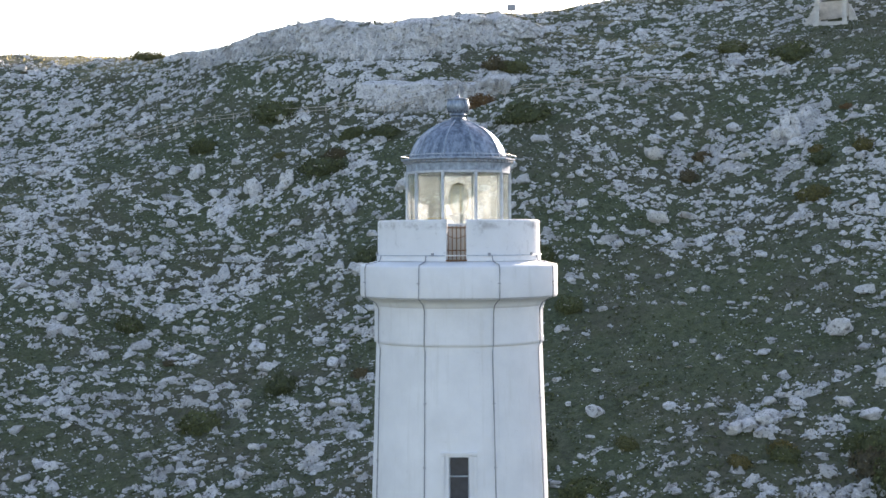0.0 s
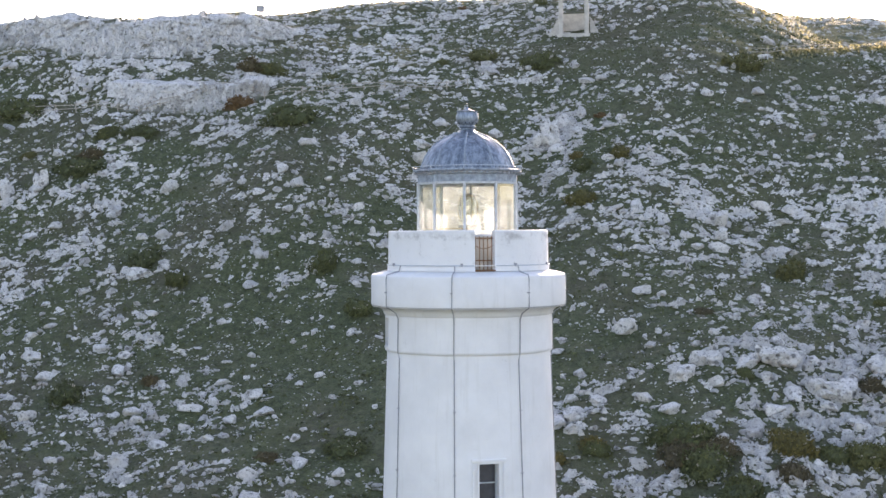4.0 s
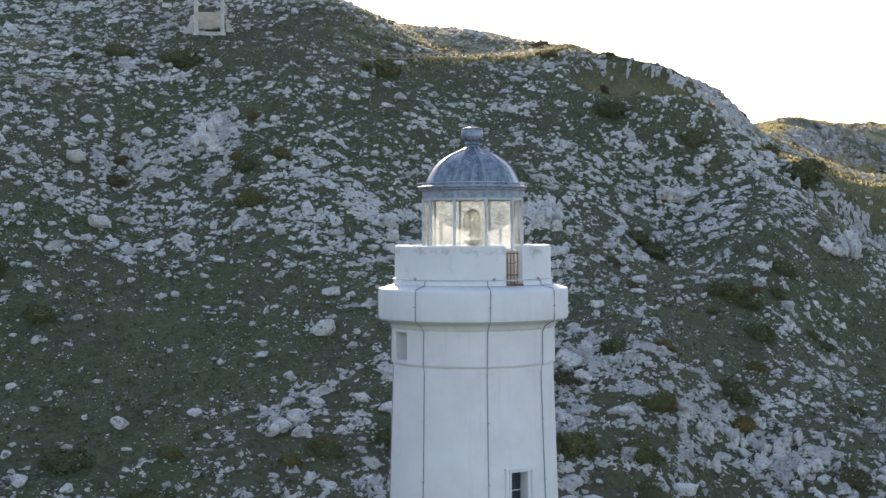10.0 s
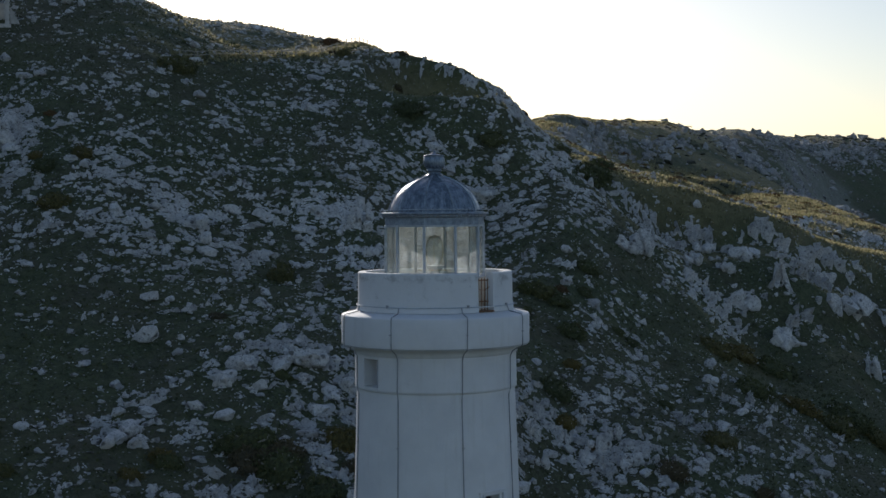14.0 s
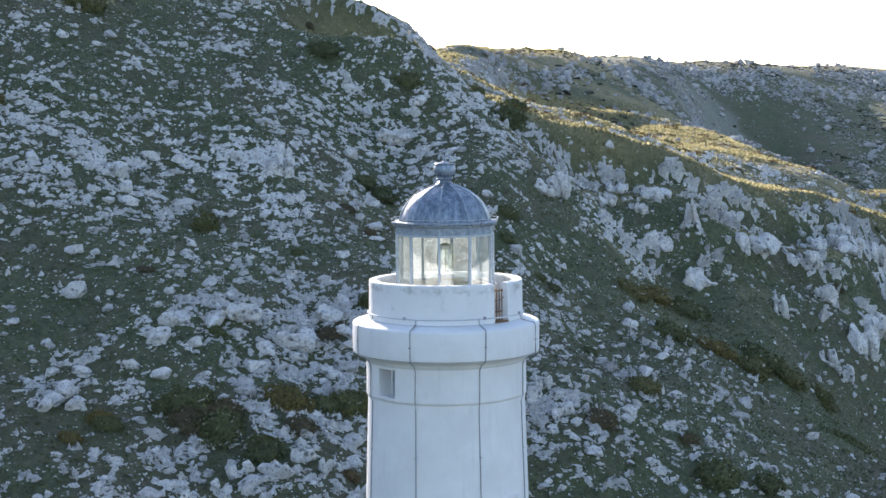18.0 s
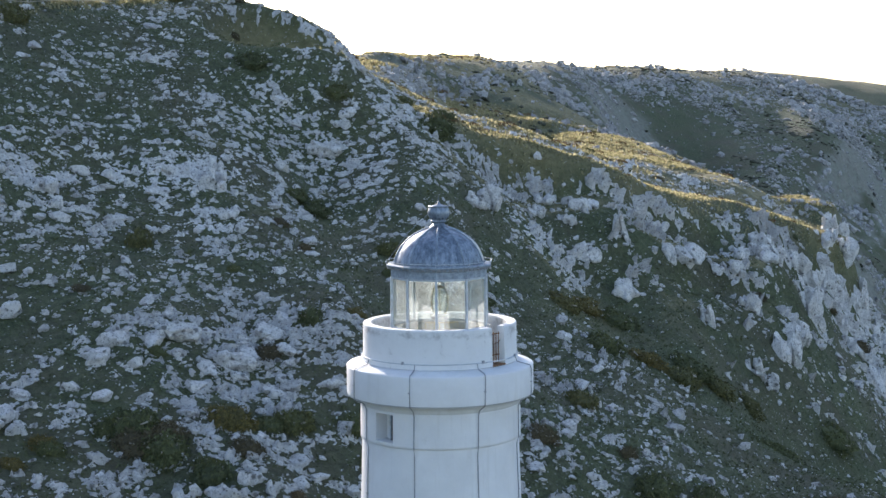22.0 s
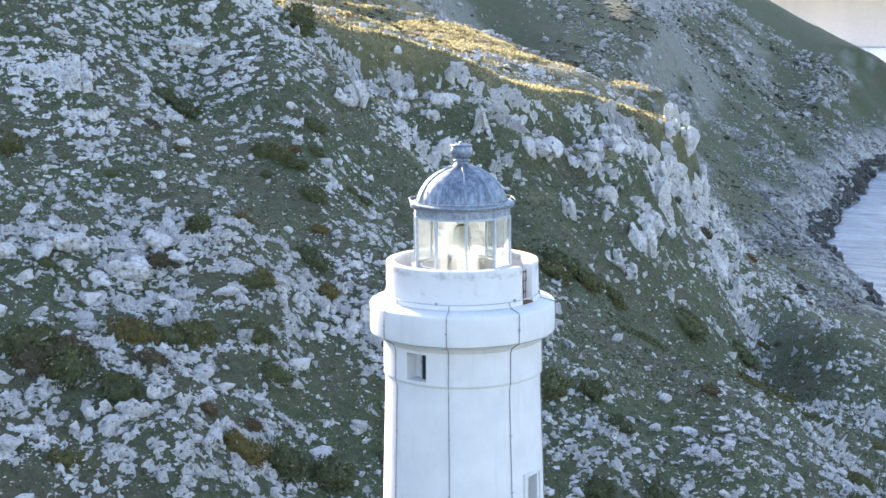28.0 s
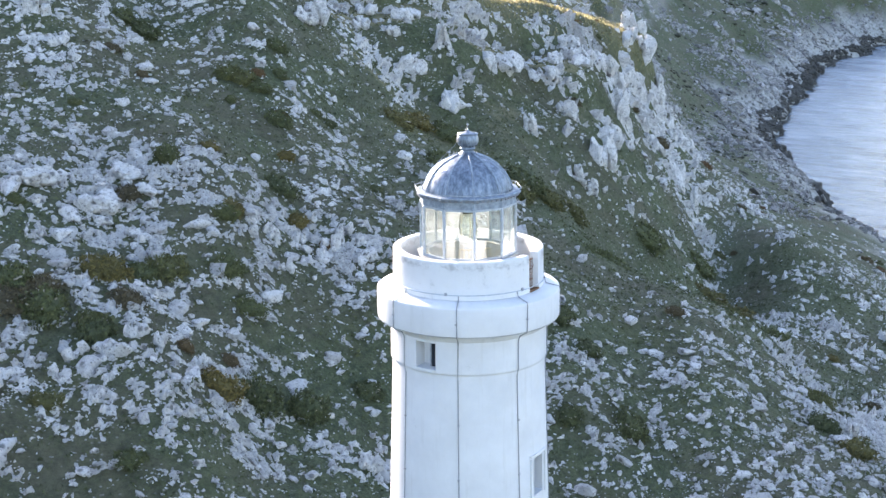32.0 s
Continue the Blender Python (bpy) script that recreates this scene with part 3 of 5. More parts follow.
# ---- ground and sea ----
def ground_sheet():
    az = np.concatenate([np.arange(-180, -26, 4.0), np.arange(-26, 80, 0.25), np.arange(80, 179, 3.0)])
    r = np.concatenate([[0.01], np.arange(3, 44, 3.0), np.arange(45, 300, 0.8), 300 * 1.011 ** np.arange(0, 200), np.geomspace(2700, 4700, 7)])
    a, rr = np.meshgrid(np.radians(az), r, indexing="ij")
    x, y = CENTRE[0] + rr * np.sin(a), CENTRE[1] + rr * np.cos(a)
    z = land(x.ravel(), y.ravel()).reshape(x.shape)
    na, nr = x.shape
    i, j = np.meshgrid(np.arange(na), np.arange(nr - 1), indexing="ij")
    i2 = (i + 1) % na
    quads = np.stack([i * nr + j, i * nr + j + 1, i2 * nr + j + 1, i2 * nr + j], -1).reshape(-1, 4)
    me = soup("ground", np.stack([x, y, z], -1).reshape(-1, 3), quads, TURF, True)
    # steep faces and the shore are bare rock, level ground is dry straw
    gr = np.gradient(z, axis=1) / np.gradient(rr, axis=1)
    ga = np.gradient(z, axis=0) / (np.gradient(a, axis=0) * np.maximum(rr, 1))
    steep = np.hypot(gr, ga)
    patch = cloud(x.ravel(), y.ravel(), 16, 41, 5, 0.6).reshape(x.shape)
    azd = np.degrees(a)
    stony = ease((steep - 0.95 - 0.9 * ease((azd - 20) / 8) + (patch - 0.5) * 0.5) / 0.3) * (1 - ease((azd - 20) / 8))
    stony = np.where(rr > 330, 0.3 * ease((steep - 0.85 + (patch - 0.5) * 0.9) / 0.3) * (z > -10), stony)
    shore = ease((-33 - z + (patch - 0.5) * 22) / 9) * ease((azd - 58) / 6) * ease((rr - 120) / 60)
    stony = np.clip(np.maximum(stony, shore * 0.75), 0, 1)
    # Straw is held off the far valley; greener colour stands in for its shade.
    dry = ease((0.36 - 0.30 * ease((rr - 430) / 80) * ease((760 - rr) / 40) - gr + (patch - 0.5) * 0.7) / 0.18) * ease((rr - 130) / 50) * ease((z - 8) / 14) * (0.35 + 0.65 * ease((patch - 0.32) / 0.2))
    grassy = shelf(x.ravel(), y.ravel())[0].reshape(x.shape)
    dry = np.maximum(dry * (0.45 + 0.55 * ease((620 - rr) / 200)), grassy * (0.45 + 0.55 * ease((patch - 0.36) / 0.14)))
    dry = np.where(rr > 420, np.maximum(grassy, dry * ease((z - 46) / 10)), dry)
    stony = stony * (1 - grassy)
    for name, values in (("stony", stony), ("dry", dry * (1 - stony))):
        me.attributes.new(name, "FLOAT", "POINT").data.foreach_set("value", values.astype(np.float32).ravel())
    return tagged(new("ground", me), "grassy limestone hillside falling to a rocky shore", "hillside", kind="structure")


ground = ground_sheet()


def sea_sheet():
    bm = bmesh.new()
    bmesh.ops.create_circle(bm, cap_ends=True, segments=96, radius=4800, matrix=Matrix.Translation((0, 0, SEA_LEVEL)))
    return tagged(part("water", bm, SEA), "blue-grey sea with small waves and painted streaks of sheen below the cliffs", "sea", kind="structure")


sea_sheet()


# ---- lighthouse ----
def lighthouse():
    top = new("lighthouse")
    top.location = (0, 0, 0)
    tagged(top, "round white plastered lighthouse tower with a grey domed lantern", "lighthouse")
    foot = float(land(np.array([0.0]), np.array([0.0]))[0]) - 0.8
    wall_with_openings("shaft", [(2.47 + (27.70 - foot) * 0.0331, foot), (2.47, 27.70)], [(1.0, 6.4, 23.35, 24.62, 0)], top)
    wall_with_openings("shaft_collar", [(2.45, 27.69), (2.53, 27.72), (2.525, 27.80), (2.515, 28.82)], [(-91.0, 8.3, 27.84, 28.70, 0), (89.0, 8.3, 27.84, 28.70, 0)], top)
    opening(top, 2.60, 1.0, 6.4, 23.35, 24.62, 0.40, 1.0, True)
    for deg in (-91.0, 89.0):
        opening(top, 2.515, deg, 8.3, 27.84, 28.70, 0.55, 0.5, False)
    cove = [(2.50, 28.78)] + [(2.55 + 0.33 * (1 - math.cos(radians(a))), 28.80 + 0.24 * math.sin(radians(a))) for a in range(0, 91, 15)]
    cove += [(2.905, 29.04), (2.905, 29.07), (2.93, 29.09), (2.935, 29.12), (2.935, 29.93), (2.925, 29.97), (2.90, 29.99), (2.43, 30.10), (2.30, 30.11), (1.0, 30.11)]
    part("cornice", lathe(bmesh.new(), cove, 96), PLASTER, top, smooth=True)
    gap = 6.9
    wall = [(2.13, 30.11), (2.44, 30.11), (2.44, 30.24), (2.415, 30.30), (2.405, 31.25), (2.39, 31.285), (2.36, 31.295), (2.18, 31.295), (2.15, 31.28), (2.13, 31.24), (2.13, 30.11)]
    part("parapet", lathe(bmesh.new(), wall, 120, gap, 360 - gap, True), PARAPET, top, "white parapet wall with grey weathering below its rim")
    part("gallery_floor", lathe(bmesh.new(), [(1.4, 30.125), (2.14, 30.13)], 64), FLOOR, top)
    # cables down the tower and round the gallery
    for k in range(8):
        deg = 1.5 - 22.5 + 45 * k
        run = [(2.49 + (27.6 - z) * 0.0331 + 0.0, z) for z in (4.0, 12.0, 20.0, 24.0, 27.55)]
        run += [(2.55, 27.76), (2.54, 28.72), (2.62, 28.88), (2.82, 29.0), (2.945, 29.06), (2.955, 29.2), (2.955, 29.9), (2.92, 30.015), (2.5, 30.11), (2.45, 30.27)]
        bm = tube(bmesh.new(), [ring_at(deg + 0.35 * math.sin(z * 1.3 + k), r, z) for r, z in run], 0.016, 6)
        cable = part("cable", bm, CABLE, top, "grey lightning cable clipped to the plaster")
        for z in (22.5, 24.3, 26.1, 29.5):
            r = 2.96 if z > 29 else 2.49 + (27.6 - z) * 0.0331 + 0.01
            part("clip", box(bmesh.new(), (0.07, 0.05, 0.03), Matrix.Translation(ring_at(deg, r, z)) @ pose(0, 0, 0, 0, 0, deg)), CABLE, cable)
    part("ring_cable", tube(bmesh.new(), [ring_at(a, 2.455 if abs((a + 180) % 360 - 180) > 7 else 2.44, 30.275) for a in range(0, 361, 4)], 0.016, 6), FRAME_PAINT, top)
    for deg in (22, -16, 60, -75, 100):
        part("junction_box", box(bmesh.new(), (0.07, 0.05, 0.09), Matrix.Translation(ring_at(deg, 2.46, 30.30)) @ pose(0, 0, 0, 0, 0, deg)), CABLE, top)
    part("joint_line", tube(bmesh.new(), [ring_at(a, 2.915, 29.075) for a in range(0, 361, 4)], 0.012, 6), CABLE, top)
    # barred gate in the gap
    gate = part("gate", box(bmesh.new(), (0.60, 0.30, 0.05), pose(0, -2.28, 30.135)), RUST, top, "rusty barred gate in the parapet gap")
    for z in (31.06, 30.42):
        part("rail", box(bmesh.new(), (0.59, 0.03, 0.035), pose(0, -2.20, z)), RUST, gate)
    for x in (-0.24, -0.12, 0.0, 0.12, 0.24):
        part("bar", tube(bmesh.new(), [(x, -2.20, 30.15), (x, -2.20, 31.12)], 0.013, 6), RUST, gate)
    part("chain", tube(bmesh.new(), [(-0.28 + 0.07 * i, -2.24, 30.86 - 0.10 * math.sin(math.pi * i / 8)) for i in range(9)], 0.011, 6), RUST, gate)
    part("white_bar", tube(bmesh.new(), [(-0.31, -2.44, 30.275), (0.31, -2.44, 30.275)], 0.016, 6), PARAPET, gate)
    return top


def wall_with_openings(name, profile, openings, parent):
    """A turned wall of (radius, height) rows, with the cells of the openings left out and their reveals built."""
    degs = sorted({d % 360 for d in range(0, 360, 4)} | {(c + s * w) % 360 for c, w, *_ in openings for s in (-1, 1)})
    levels = sorted({z for _, z in profile} | {z for *_, lo, hi, _ in openings for z in (lo, hi) if profile[0][1] < z < profile[-1][1]})
    rs = np.interp(levels, [z for _, z in profile], [r for r, _ in profile])
    bm = bmesh.new()
    grid = [[bm.verts.new(ring_at(d, r, z)) for r, z in zip(rs, levels)] for d in degs]
    for i in range(len(degs)):
        n = (i + 1) % len(degs)
        mid = degs[i] + ((degs[n] - degs[i]) % 360) / 2
        for k in range(len(levels) - 1):
            zm = (levels[k] + levels[k + 1]) / 2
            if any(abs((mid - c + 180) % 360 - 180) < w and lo < zm < hi for c, w, lo, hi, _ in openings):
                continue
            bm.faces.new((grid[i][k], grid[n][k], grid[n][k + 1], grid[i][k + 1]))
    return part(name, bm, PLASTER, parent, smooth=True)


def opening(top, r, deg, wide, low, high, depth, slot, trimmed):
    """A deep reveal with a dark pane at its back, frame and sill."""
    half = r * math.sin(radians(wide))
    m = Matrix.Translation(ring_at(deg, r * math.cos(radians(wide)), (low + high) / 2)) @ pose(0, 0, 0, 0, 0, deg)
    tall = high - low
    off = half * (1 - slot)
    win = part("window", box(bmesh.new(), (half * 2 * slot, 0.04, tall), m @ pose(off, depth if trimmed else depth - 0.25, 0)), DARK, top, "dark window set deep in the plaster")
    if slot < 1:
        part("reveal", box(bmesh.new(), (half * 2 * (1 - slot), 0.06, tall), m @ pose(-half * slot, depth - 0.04, 0)), PLASTER, win)
    for side in (-1, 1):
        part("reveal", box(bmesh.new(), (0.06, depth + 0.05, tall + 0.1), m @ pose(side * (half + 0.03), depth / 2 + 0.025, 0)), PLASTER, win)
        part("window_frame", box(bmesh.new(), (0.035, 0.05, tall), m @ pose(off + side * (half * slot - 0.02), (depth if trimmed else depth - 0.25) - 0.05, 0)), FRAME_PAINT, win)
    if trimmed:
        part("window_frame", box(bmesh.new(), (half * 2 * slot, 0.05, 0.035), m @ pose(off, (depth if trimmed else depth - 0.25) - 0.052, 0.05)), FRAME_PAINT, win)
    part("reveal", box(bmesh.new(), (half * 2, depth + 0.05, 0.06), m @ pose(0, depth / 2 + 0.03, tall / 2 + 0.03)), PLASTER, win)
    part("window_sill", box(bmesh.new(), (half * 2, depth + 0.08, 0.06), m @ pose(0, depth / 2 + 0.01, -tall / 2 - 0.02)), PLASTER, win)
    if trimmed:
        for dx, dz, sx, sz in ((0, tall / 2 + 0.10, half * 2 + 0.44, 0.07), (-half - 0.17, -0.02, 0.07, tall + 0.1), (half + 0.17, -0.02, 0.07, tall + 0.1)):
            part("moulding", box(bmesh.new(), (sx, 0.10, sz), m @ pose(dx, 0.02, dz)), PLASTER, win)
    return win


def lantern(top):
    sides, first = 10, 20.6
    corners = [first + 36 * k for k in range(sides)]
    rim = 1.56
    base = bmesh.new()
    prof = [(1.30, 30.12), (1.62, 30.12), (1.62, 31.02), (1.66, 31.05), (1.66, 31.10), (1.48, 31.12), (1.30, 31.12), (1.30, 30.12)]
    lathe(base, prof, sides, first, first + 360)
    room = part("lantern_base", base, CURTAIN, top, "ten-sided cream lantern base with iron sill")
    part("lantern_floor", lathe(bmesh.new(), [(0.0, 30.16), (1.32, 30.16)], 40), FLOOR, room)
    for deg in corners:
        m = Matrix.Translation(ring_at(deg, rim - 0.03, 31.92)) @ pose(0, 0, 0, 0, 0, deg)
        bm = box(bmesh.new(), (0.075, 0.09, 1.62), m)
        bmesh.ops.bevel(bm, geom=bm.edges[:], offset=0.012, segments=1, affect="EDGES")
        part("mullion", bm, FRAME_PAINT, room, "grey painted iron upright with rust spots")
    for z, h in ((31.15, 0.07), (32.70, 0.06)):
        for deg in corners:
            a, b = Vector(ring_at(deg, rim - 0.03, z)), Vector(ring_at(deg + 36, rim - 0.03, z))
            part("glazing_bar", box(bmesh.new(), ((b - a).length - 0.05, 0.05, h), Matrix.Translation((a + b) / 2) @ pose(0, 0, 0, 0, 0, deg + 18)), FRAME_PAINT, room)
    for deg in corners:
        a, b = Vector(ring_at(deg, rim - 0.045, 31.92)), Vector(ring_at(deg + 36, rim - 0.045, 31.92))
        bm = box(bmesh.new(), ((b - a).length - 0.05, 0.008, 1.52), Matrix.Translation((a + b) / 2) @ pose(0, 0, 0, 0, 0, deg + 18))
        pane = part("pane", bm, PANE, room, "salt-stained clear glass pane")
        pane.visible_shadow = False
    # frieze, eaves, dome
    frieze = [(1.46, 32.72), (1.55, 32.72), (1.55, 32.95), (1.62, 32.98), (1.62, 33.03), (1.70, 33.06), (1.70, 33.10), (1.62, 33.12), (1.40, 33.12), (1.40, 33.02), (1.46, 32.72)]
    eaves = part("frieze", lathe(bmesh.new(), frieze, sides, first, first + 360), EAVES_PAINT, room, "grey-blue iron frieze and eaves")
    for k in range(60):
        part("dentil", box(bmesh.new(), (0.09, 0.04, 0.045), Matrix.Translation(ring_at(k * 6.0, 1.60 + 0.03 * abs((k * 6 - first) % 36 - 18) / 18, 33.005)) @ pose(0, 0, 0, 0, 0, k * 6.0)), SIGN, eaves)
    rail = bmesh.new()
    tube(rail, [ring_at(first + 36 * k, 1.72, 33.2) for k in range(sides)] + [ring_at(first, 1.72, 33.2)], 0.010, 6)
    ring = part("eaves_rail", rail, FRAME_PAINT, room)
    for deg in corners:
        part("rail_stub", tube(bmesh.new(), [ring_at(deg, 1.66, 33.09), ring_at(deg, 1.72, 33.2)], 0.010, 6), FRAME_PAINT, ring)
    shape = [(1.43, 33.11), (1.42, 33.2), (1.38, 33.32), (1.30, 33.5), (1.19, 33.68), (1.04, 33.84), (0.86, 33.98), (0.66, 34.09), (0.46, 34.18), (0.30, 34.24), (0.24, 34.30), (0.0, 34.30)]
    dome = part("dome", lathe(bmesh.new(), shape, 80), SLATE_METAL, room, "streaked blue-grey zinc dome", True)
    for deg in corners:
        bm = tube(bmesh.new(), [ring_at(deg, r + 0.008, z) for r, z in shape[:-2]], 0.034, 6)
        part("rib", bm, EAVES_PAINT, dome, "raised seam of the dome")
    for k in range(50):
        bm = bmesh.new()
        bmesh.ops.create_icosphere(bm, subdivisions=1, radius=0.026, matrix=Matrix.Translation(ring_at(k * 7.2, 1.435, 33.17)))
        part("stud", bm, SLATE_METAL, dome)
    ball = [(0.24, 34.29), (0.20, 34.33), (0.18, 34.36), (0.20, 34.39), (0.25, 34.41), (0.25, 34.43), (0.21, 34.45), (0.23, 34.48), (0.30, 34.54), (0.34, 34.63), (0.345, 34.72), (0.32, 34.82), (0.29, 34.86), (0.33, 34.875), (0.33, 34.89), (0.20, 34.915), (0.08, 34.95), (0.05, 34.97), (0.055, 34.99), (0.02, 35.02), (0.008, 35.04), (0.007, 35.22), (0.0, 35.22)]
    cap = part("vent_ball", lathe(bmesh.new(), ball, 40), SLATE_METAL, dome, "grey ventilator ball with a cap", True)
    for k in range(16):
        bm = bmesh.new()
        bmesh.ops.create_icosphere(bm, subdivisions=1, radius=0.022, matrix=Matrix.Translation(ring_at(k * 22.5, 0.285, 34.525)))
        part("vent_hole", bm, DARK, cap)
    part("lightning_wire", tube(bmesh.new(), [(-0.01, 0.01, 35.1), (-0.35, 0.25, 34.55), (-0.8, 0.6, 34.06), (-1.25, 0.95, 33.3)], 0.007, 5), CABLE, dome)
    return room


def lens():
    """The lamp's lens: stacked prism rings on a pedestal."""
    ob = new("lighthouse_lens")
    tagged(ob, "barrel-shaped glass prism lens on a grey pedestal inside the lantern", "lens")
    part("pedestal", lathe(bmesh.new(), [(0.0, 30.16), (0.34, 30.16), (0.34, 30.22), (0.16, 30.3), (0.14, 31.25), (0.26, 31.38), (0.30, 31.45), (0.0, 31.45)], 32), FRAME_PAINT, ob)
    for i in range(13):
        z = 31.48 + i * 0.068
        u = (i - 6) / 6.6
        r = 0.29 * math.sqrt(max(0.12, 1 - 0.72 * u * u))
        part("prism_ring", lathe(bmesh.new(), [(r - 0.05, z), (r, z + 0.012), (r + 0.012, z + 0.03), (r, z + 0.05), (r - 0.05, z + 0.058), (r - 0.05, z)], 32), PRISM, ob)
    for k in range(6):
        run = [(0.302 * math.sqrt(max(0.12, 1 - 0.72 * ((i - 6) / 6.6) ** 2)), 31.48 + i * 0.068 + 0.03) for i in range(13)]
        part("lens_frame", tube(bmesh.new(), [ring_at(k * 60 + 15, r, z) for r, z in run], 0.012, 5), BRASS, ob)
    bm = bmesh.new()
    bmesh.ops.create_icosphere(bm, subdivisions=2, radius=0.06, matrix=Matrix.Translation((0, 0, 31.9)))
    part("bulb", bm, PARAPET, ob)
    part("lens_cap", lathe(bmesh.new(), [(0.0, 32.42), (0.16, 32.36), (0.17, 32.33), (0.0, 32.33)], 24), BRASS, ob)
    rail = bmesh.new()
    tube(rail, [ring_at(a, 0.95, 31.35) for a in range(-75, -10, 8)], 0.014, 6)
    r = part("inner_rail", rail, BRASS, ob)
    for a in range(-75, -10, 9):
        part("inner_bar", tube(bmesh.new(), [ring_at(a, 0.95, 30.16), ring_at(a, 0.95, 31.35)], 0.009, 5), BRASS, r)
    return ob


tower = lighthouse()
lantern(tower)
lens()


# ---- rocks ----
def chip(seed, corners, squash):
    """An angular stone: the hull of scattered corners."""
    rng = np.random.RandomState(seed)
    bm = bmesh.new()
    for _ in range(corners):
        p = rng.uniform(-1, 1, 3)
        p /= (np.abs(p) ** 2.6).sum() ** (1 / 2.6)
        p *= 0.72 + 0.36 * rng.rand()
        bm.verts.new((p[0], p[1], p[2] * squash))
    hull = bmesh.ops.convex_hull(bm, input=bm.verts)
    bmesh.ops.delete(bm, geom=list({v for v in hull["geom_unused"] + hull["geom_interior"] if isinstance(v, bmesh.types.BMVert)}), context="VERTS")
    bmesh.ops.triangulate(bm, faces=bm.faces)
    bm.verts.index_update()
    v = np.array([x.co[:] for x in bm.verts])
    f = np.array([[w.index for w in face.verts] for face in bm.faces])
    bm.free()
    return v, f


def blob(seed, level, squash):
    """A weathered boulder with broken faces: places and triangles."""
    bm = bmesh.new()
    bmesh.ops.create_icosphere(bm, subdivisions=level, radius=1.0)
    rng = np.random.RandomState(seed)
    v = np.array([x.co[:] for x in bm.verts])
    f = np.array([[w.index for w in face.verts] for face in bm.faces])
    bm.free()
    off = rng.rand(3) * 40
    n = np.array([noise.noise(Vector(p * 1.3 + off)) + 0.5 * noise.noise(Vector(p * 4.0 + off)) for p in v])
    v = v * (1 + 0.45 * n + 0.05 * rng.randn(len(v)))[:, None]
    for k in range(11):
        w = rng.randn(3)
        w /= np.linalg.norm(w)
        d = v @ w - (0.50 + 0.25 * rng.rand())
        v = v - np.maximum(d, 0)[:, None] * w * 0.92
    v[:, 2] *= squash
    return v, f


def slope_frames(x, y):
    e = 1.2
    zx = (land(x + e, y) - land(x - e, y)) / (2 * e)
    zy = (land(x, y + e) - land(x, y - e)) / (2 * e)
    up = np.stack([-zx, -zy, np.ones_like(zx)], -1)
    return up / np.linalg.norm(up, axis=1)[:, None], np.hypot(zx, zy)


def scatter(count, seed, r0, r1, a0, a1, cover):
    """Places on the land, evenly over the ground, thinned by cover(x, y)."""
    rng = np.random.RandomState(seed)
    a = np.radians(a0 + (a1 - a0) * rng.rand(count))
    r = np.sqrt(r0**2 + (r1**2 - r0**2) * rng.rand(count))
    x, y = CENTRE[0] + r * np.sin(a), CENTRE[1] + r * np.cos(a)
    keep = rng.rand(count) < cover(x, y)
    return x[keep], y[keep], rng


# where the limestone breaks through in numbers: place, reach, how much
OUTCROPS = [(140, 150, 10, 0.15), (126, 143, 9, 0.12), (150, 160, 8, 0.14), (113, 152, 6, 0.08), (33, 46, 11, 0.075), (56, 50, 6, 0.12), (40, 33, 5, 0.10), (34, 115, 4.5, 0.16), (20, 61, 3, 0.12), (45, 62, 8, 0.08), (84, 96, 8, 0.10),
            (18, 103, 6, 0.09), (37, 97, 5, 0.08), (57, 80, 6, 0.09), (85, 11, 6, 0.10), (-60, 165, 12, 0.10), (-28, 106, 8, 0.07), (-17, 114, 6, 0.08),
            (132, 143, 8, 0.15), (-19, 144, 9, 0.10), (4, 138, 9, 0.08), (78, 52, 8, 0.06),
            (109, 76, 3, 0.12), (116, 72, 3, 0.14), (101, 84, 3, 0.10), (113, 88, 3, 0.10), (101, 97, 5, 0.06), (127, 59, 3, 0.10), (143, 64, 3, 0.10), (158, 72, 3, 0.10), (96, 115, 5, 0.12),
            (45, 97, 4, 0.10), (55, 95, 5, 0.10), (64, 91, 4, 0.10), (44, 87, 5, 0.08), (29, 75, 3, 0.12), (56, 48, 4, 0.08)]
# flat ledges: from, to, width, how much
LEDGES = [((99.3, 84.8), (79.7, 56.7), 3.5, -0.12), ((23.0, 65.1), (39.8, 64.7), 1.5, 0.09), ((39.8, 63.8), (53.2, 57.5), 1.4, 0.09), ((15.0, 59.6), (22.2, 61.8), 1.1, 0.09), ((33.7, 112.0), (35.3, 118.3), 1.6, 0.09), ((44.2, 96.2), (64.2, 90.2), 1.6, 0.08)]
BARE = [(122, 38, 34, 0.05), (69, 136, 13, 0.14), (94, 148, 11, 0.15), (51, 137, 12, 0.12), (108, 152, 9, 0.14), (86, 118, 8, 0.10), (93, 121, 7, 0.10), (79, 109, 5, 0.08), (128, 74, 22, 0.07), (152, 69, 20, 0.06), (141, 57, 18, 0.08), (12, 77, 15, 0.16), (6, 67, 12, 0.12), (26, 85, 6, 0.08), (88, 32, 12, 0.05), (97, 37, 14, 0.16), (107, 47, 10, 0.14), (64, 68, 7, 0.06), (104, 54, 8, 0.16), (104, 65, 5, 0.16), (95, 70, 4, 0.12), (113, 62, 7, 0.12), (119, 52, 6, 0.14), (-37, 140, 14, 0.05), (51, 117, 10, 0.08)]


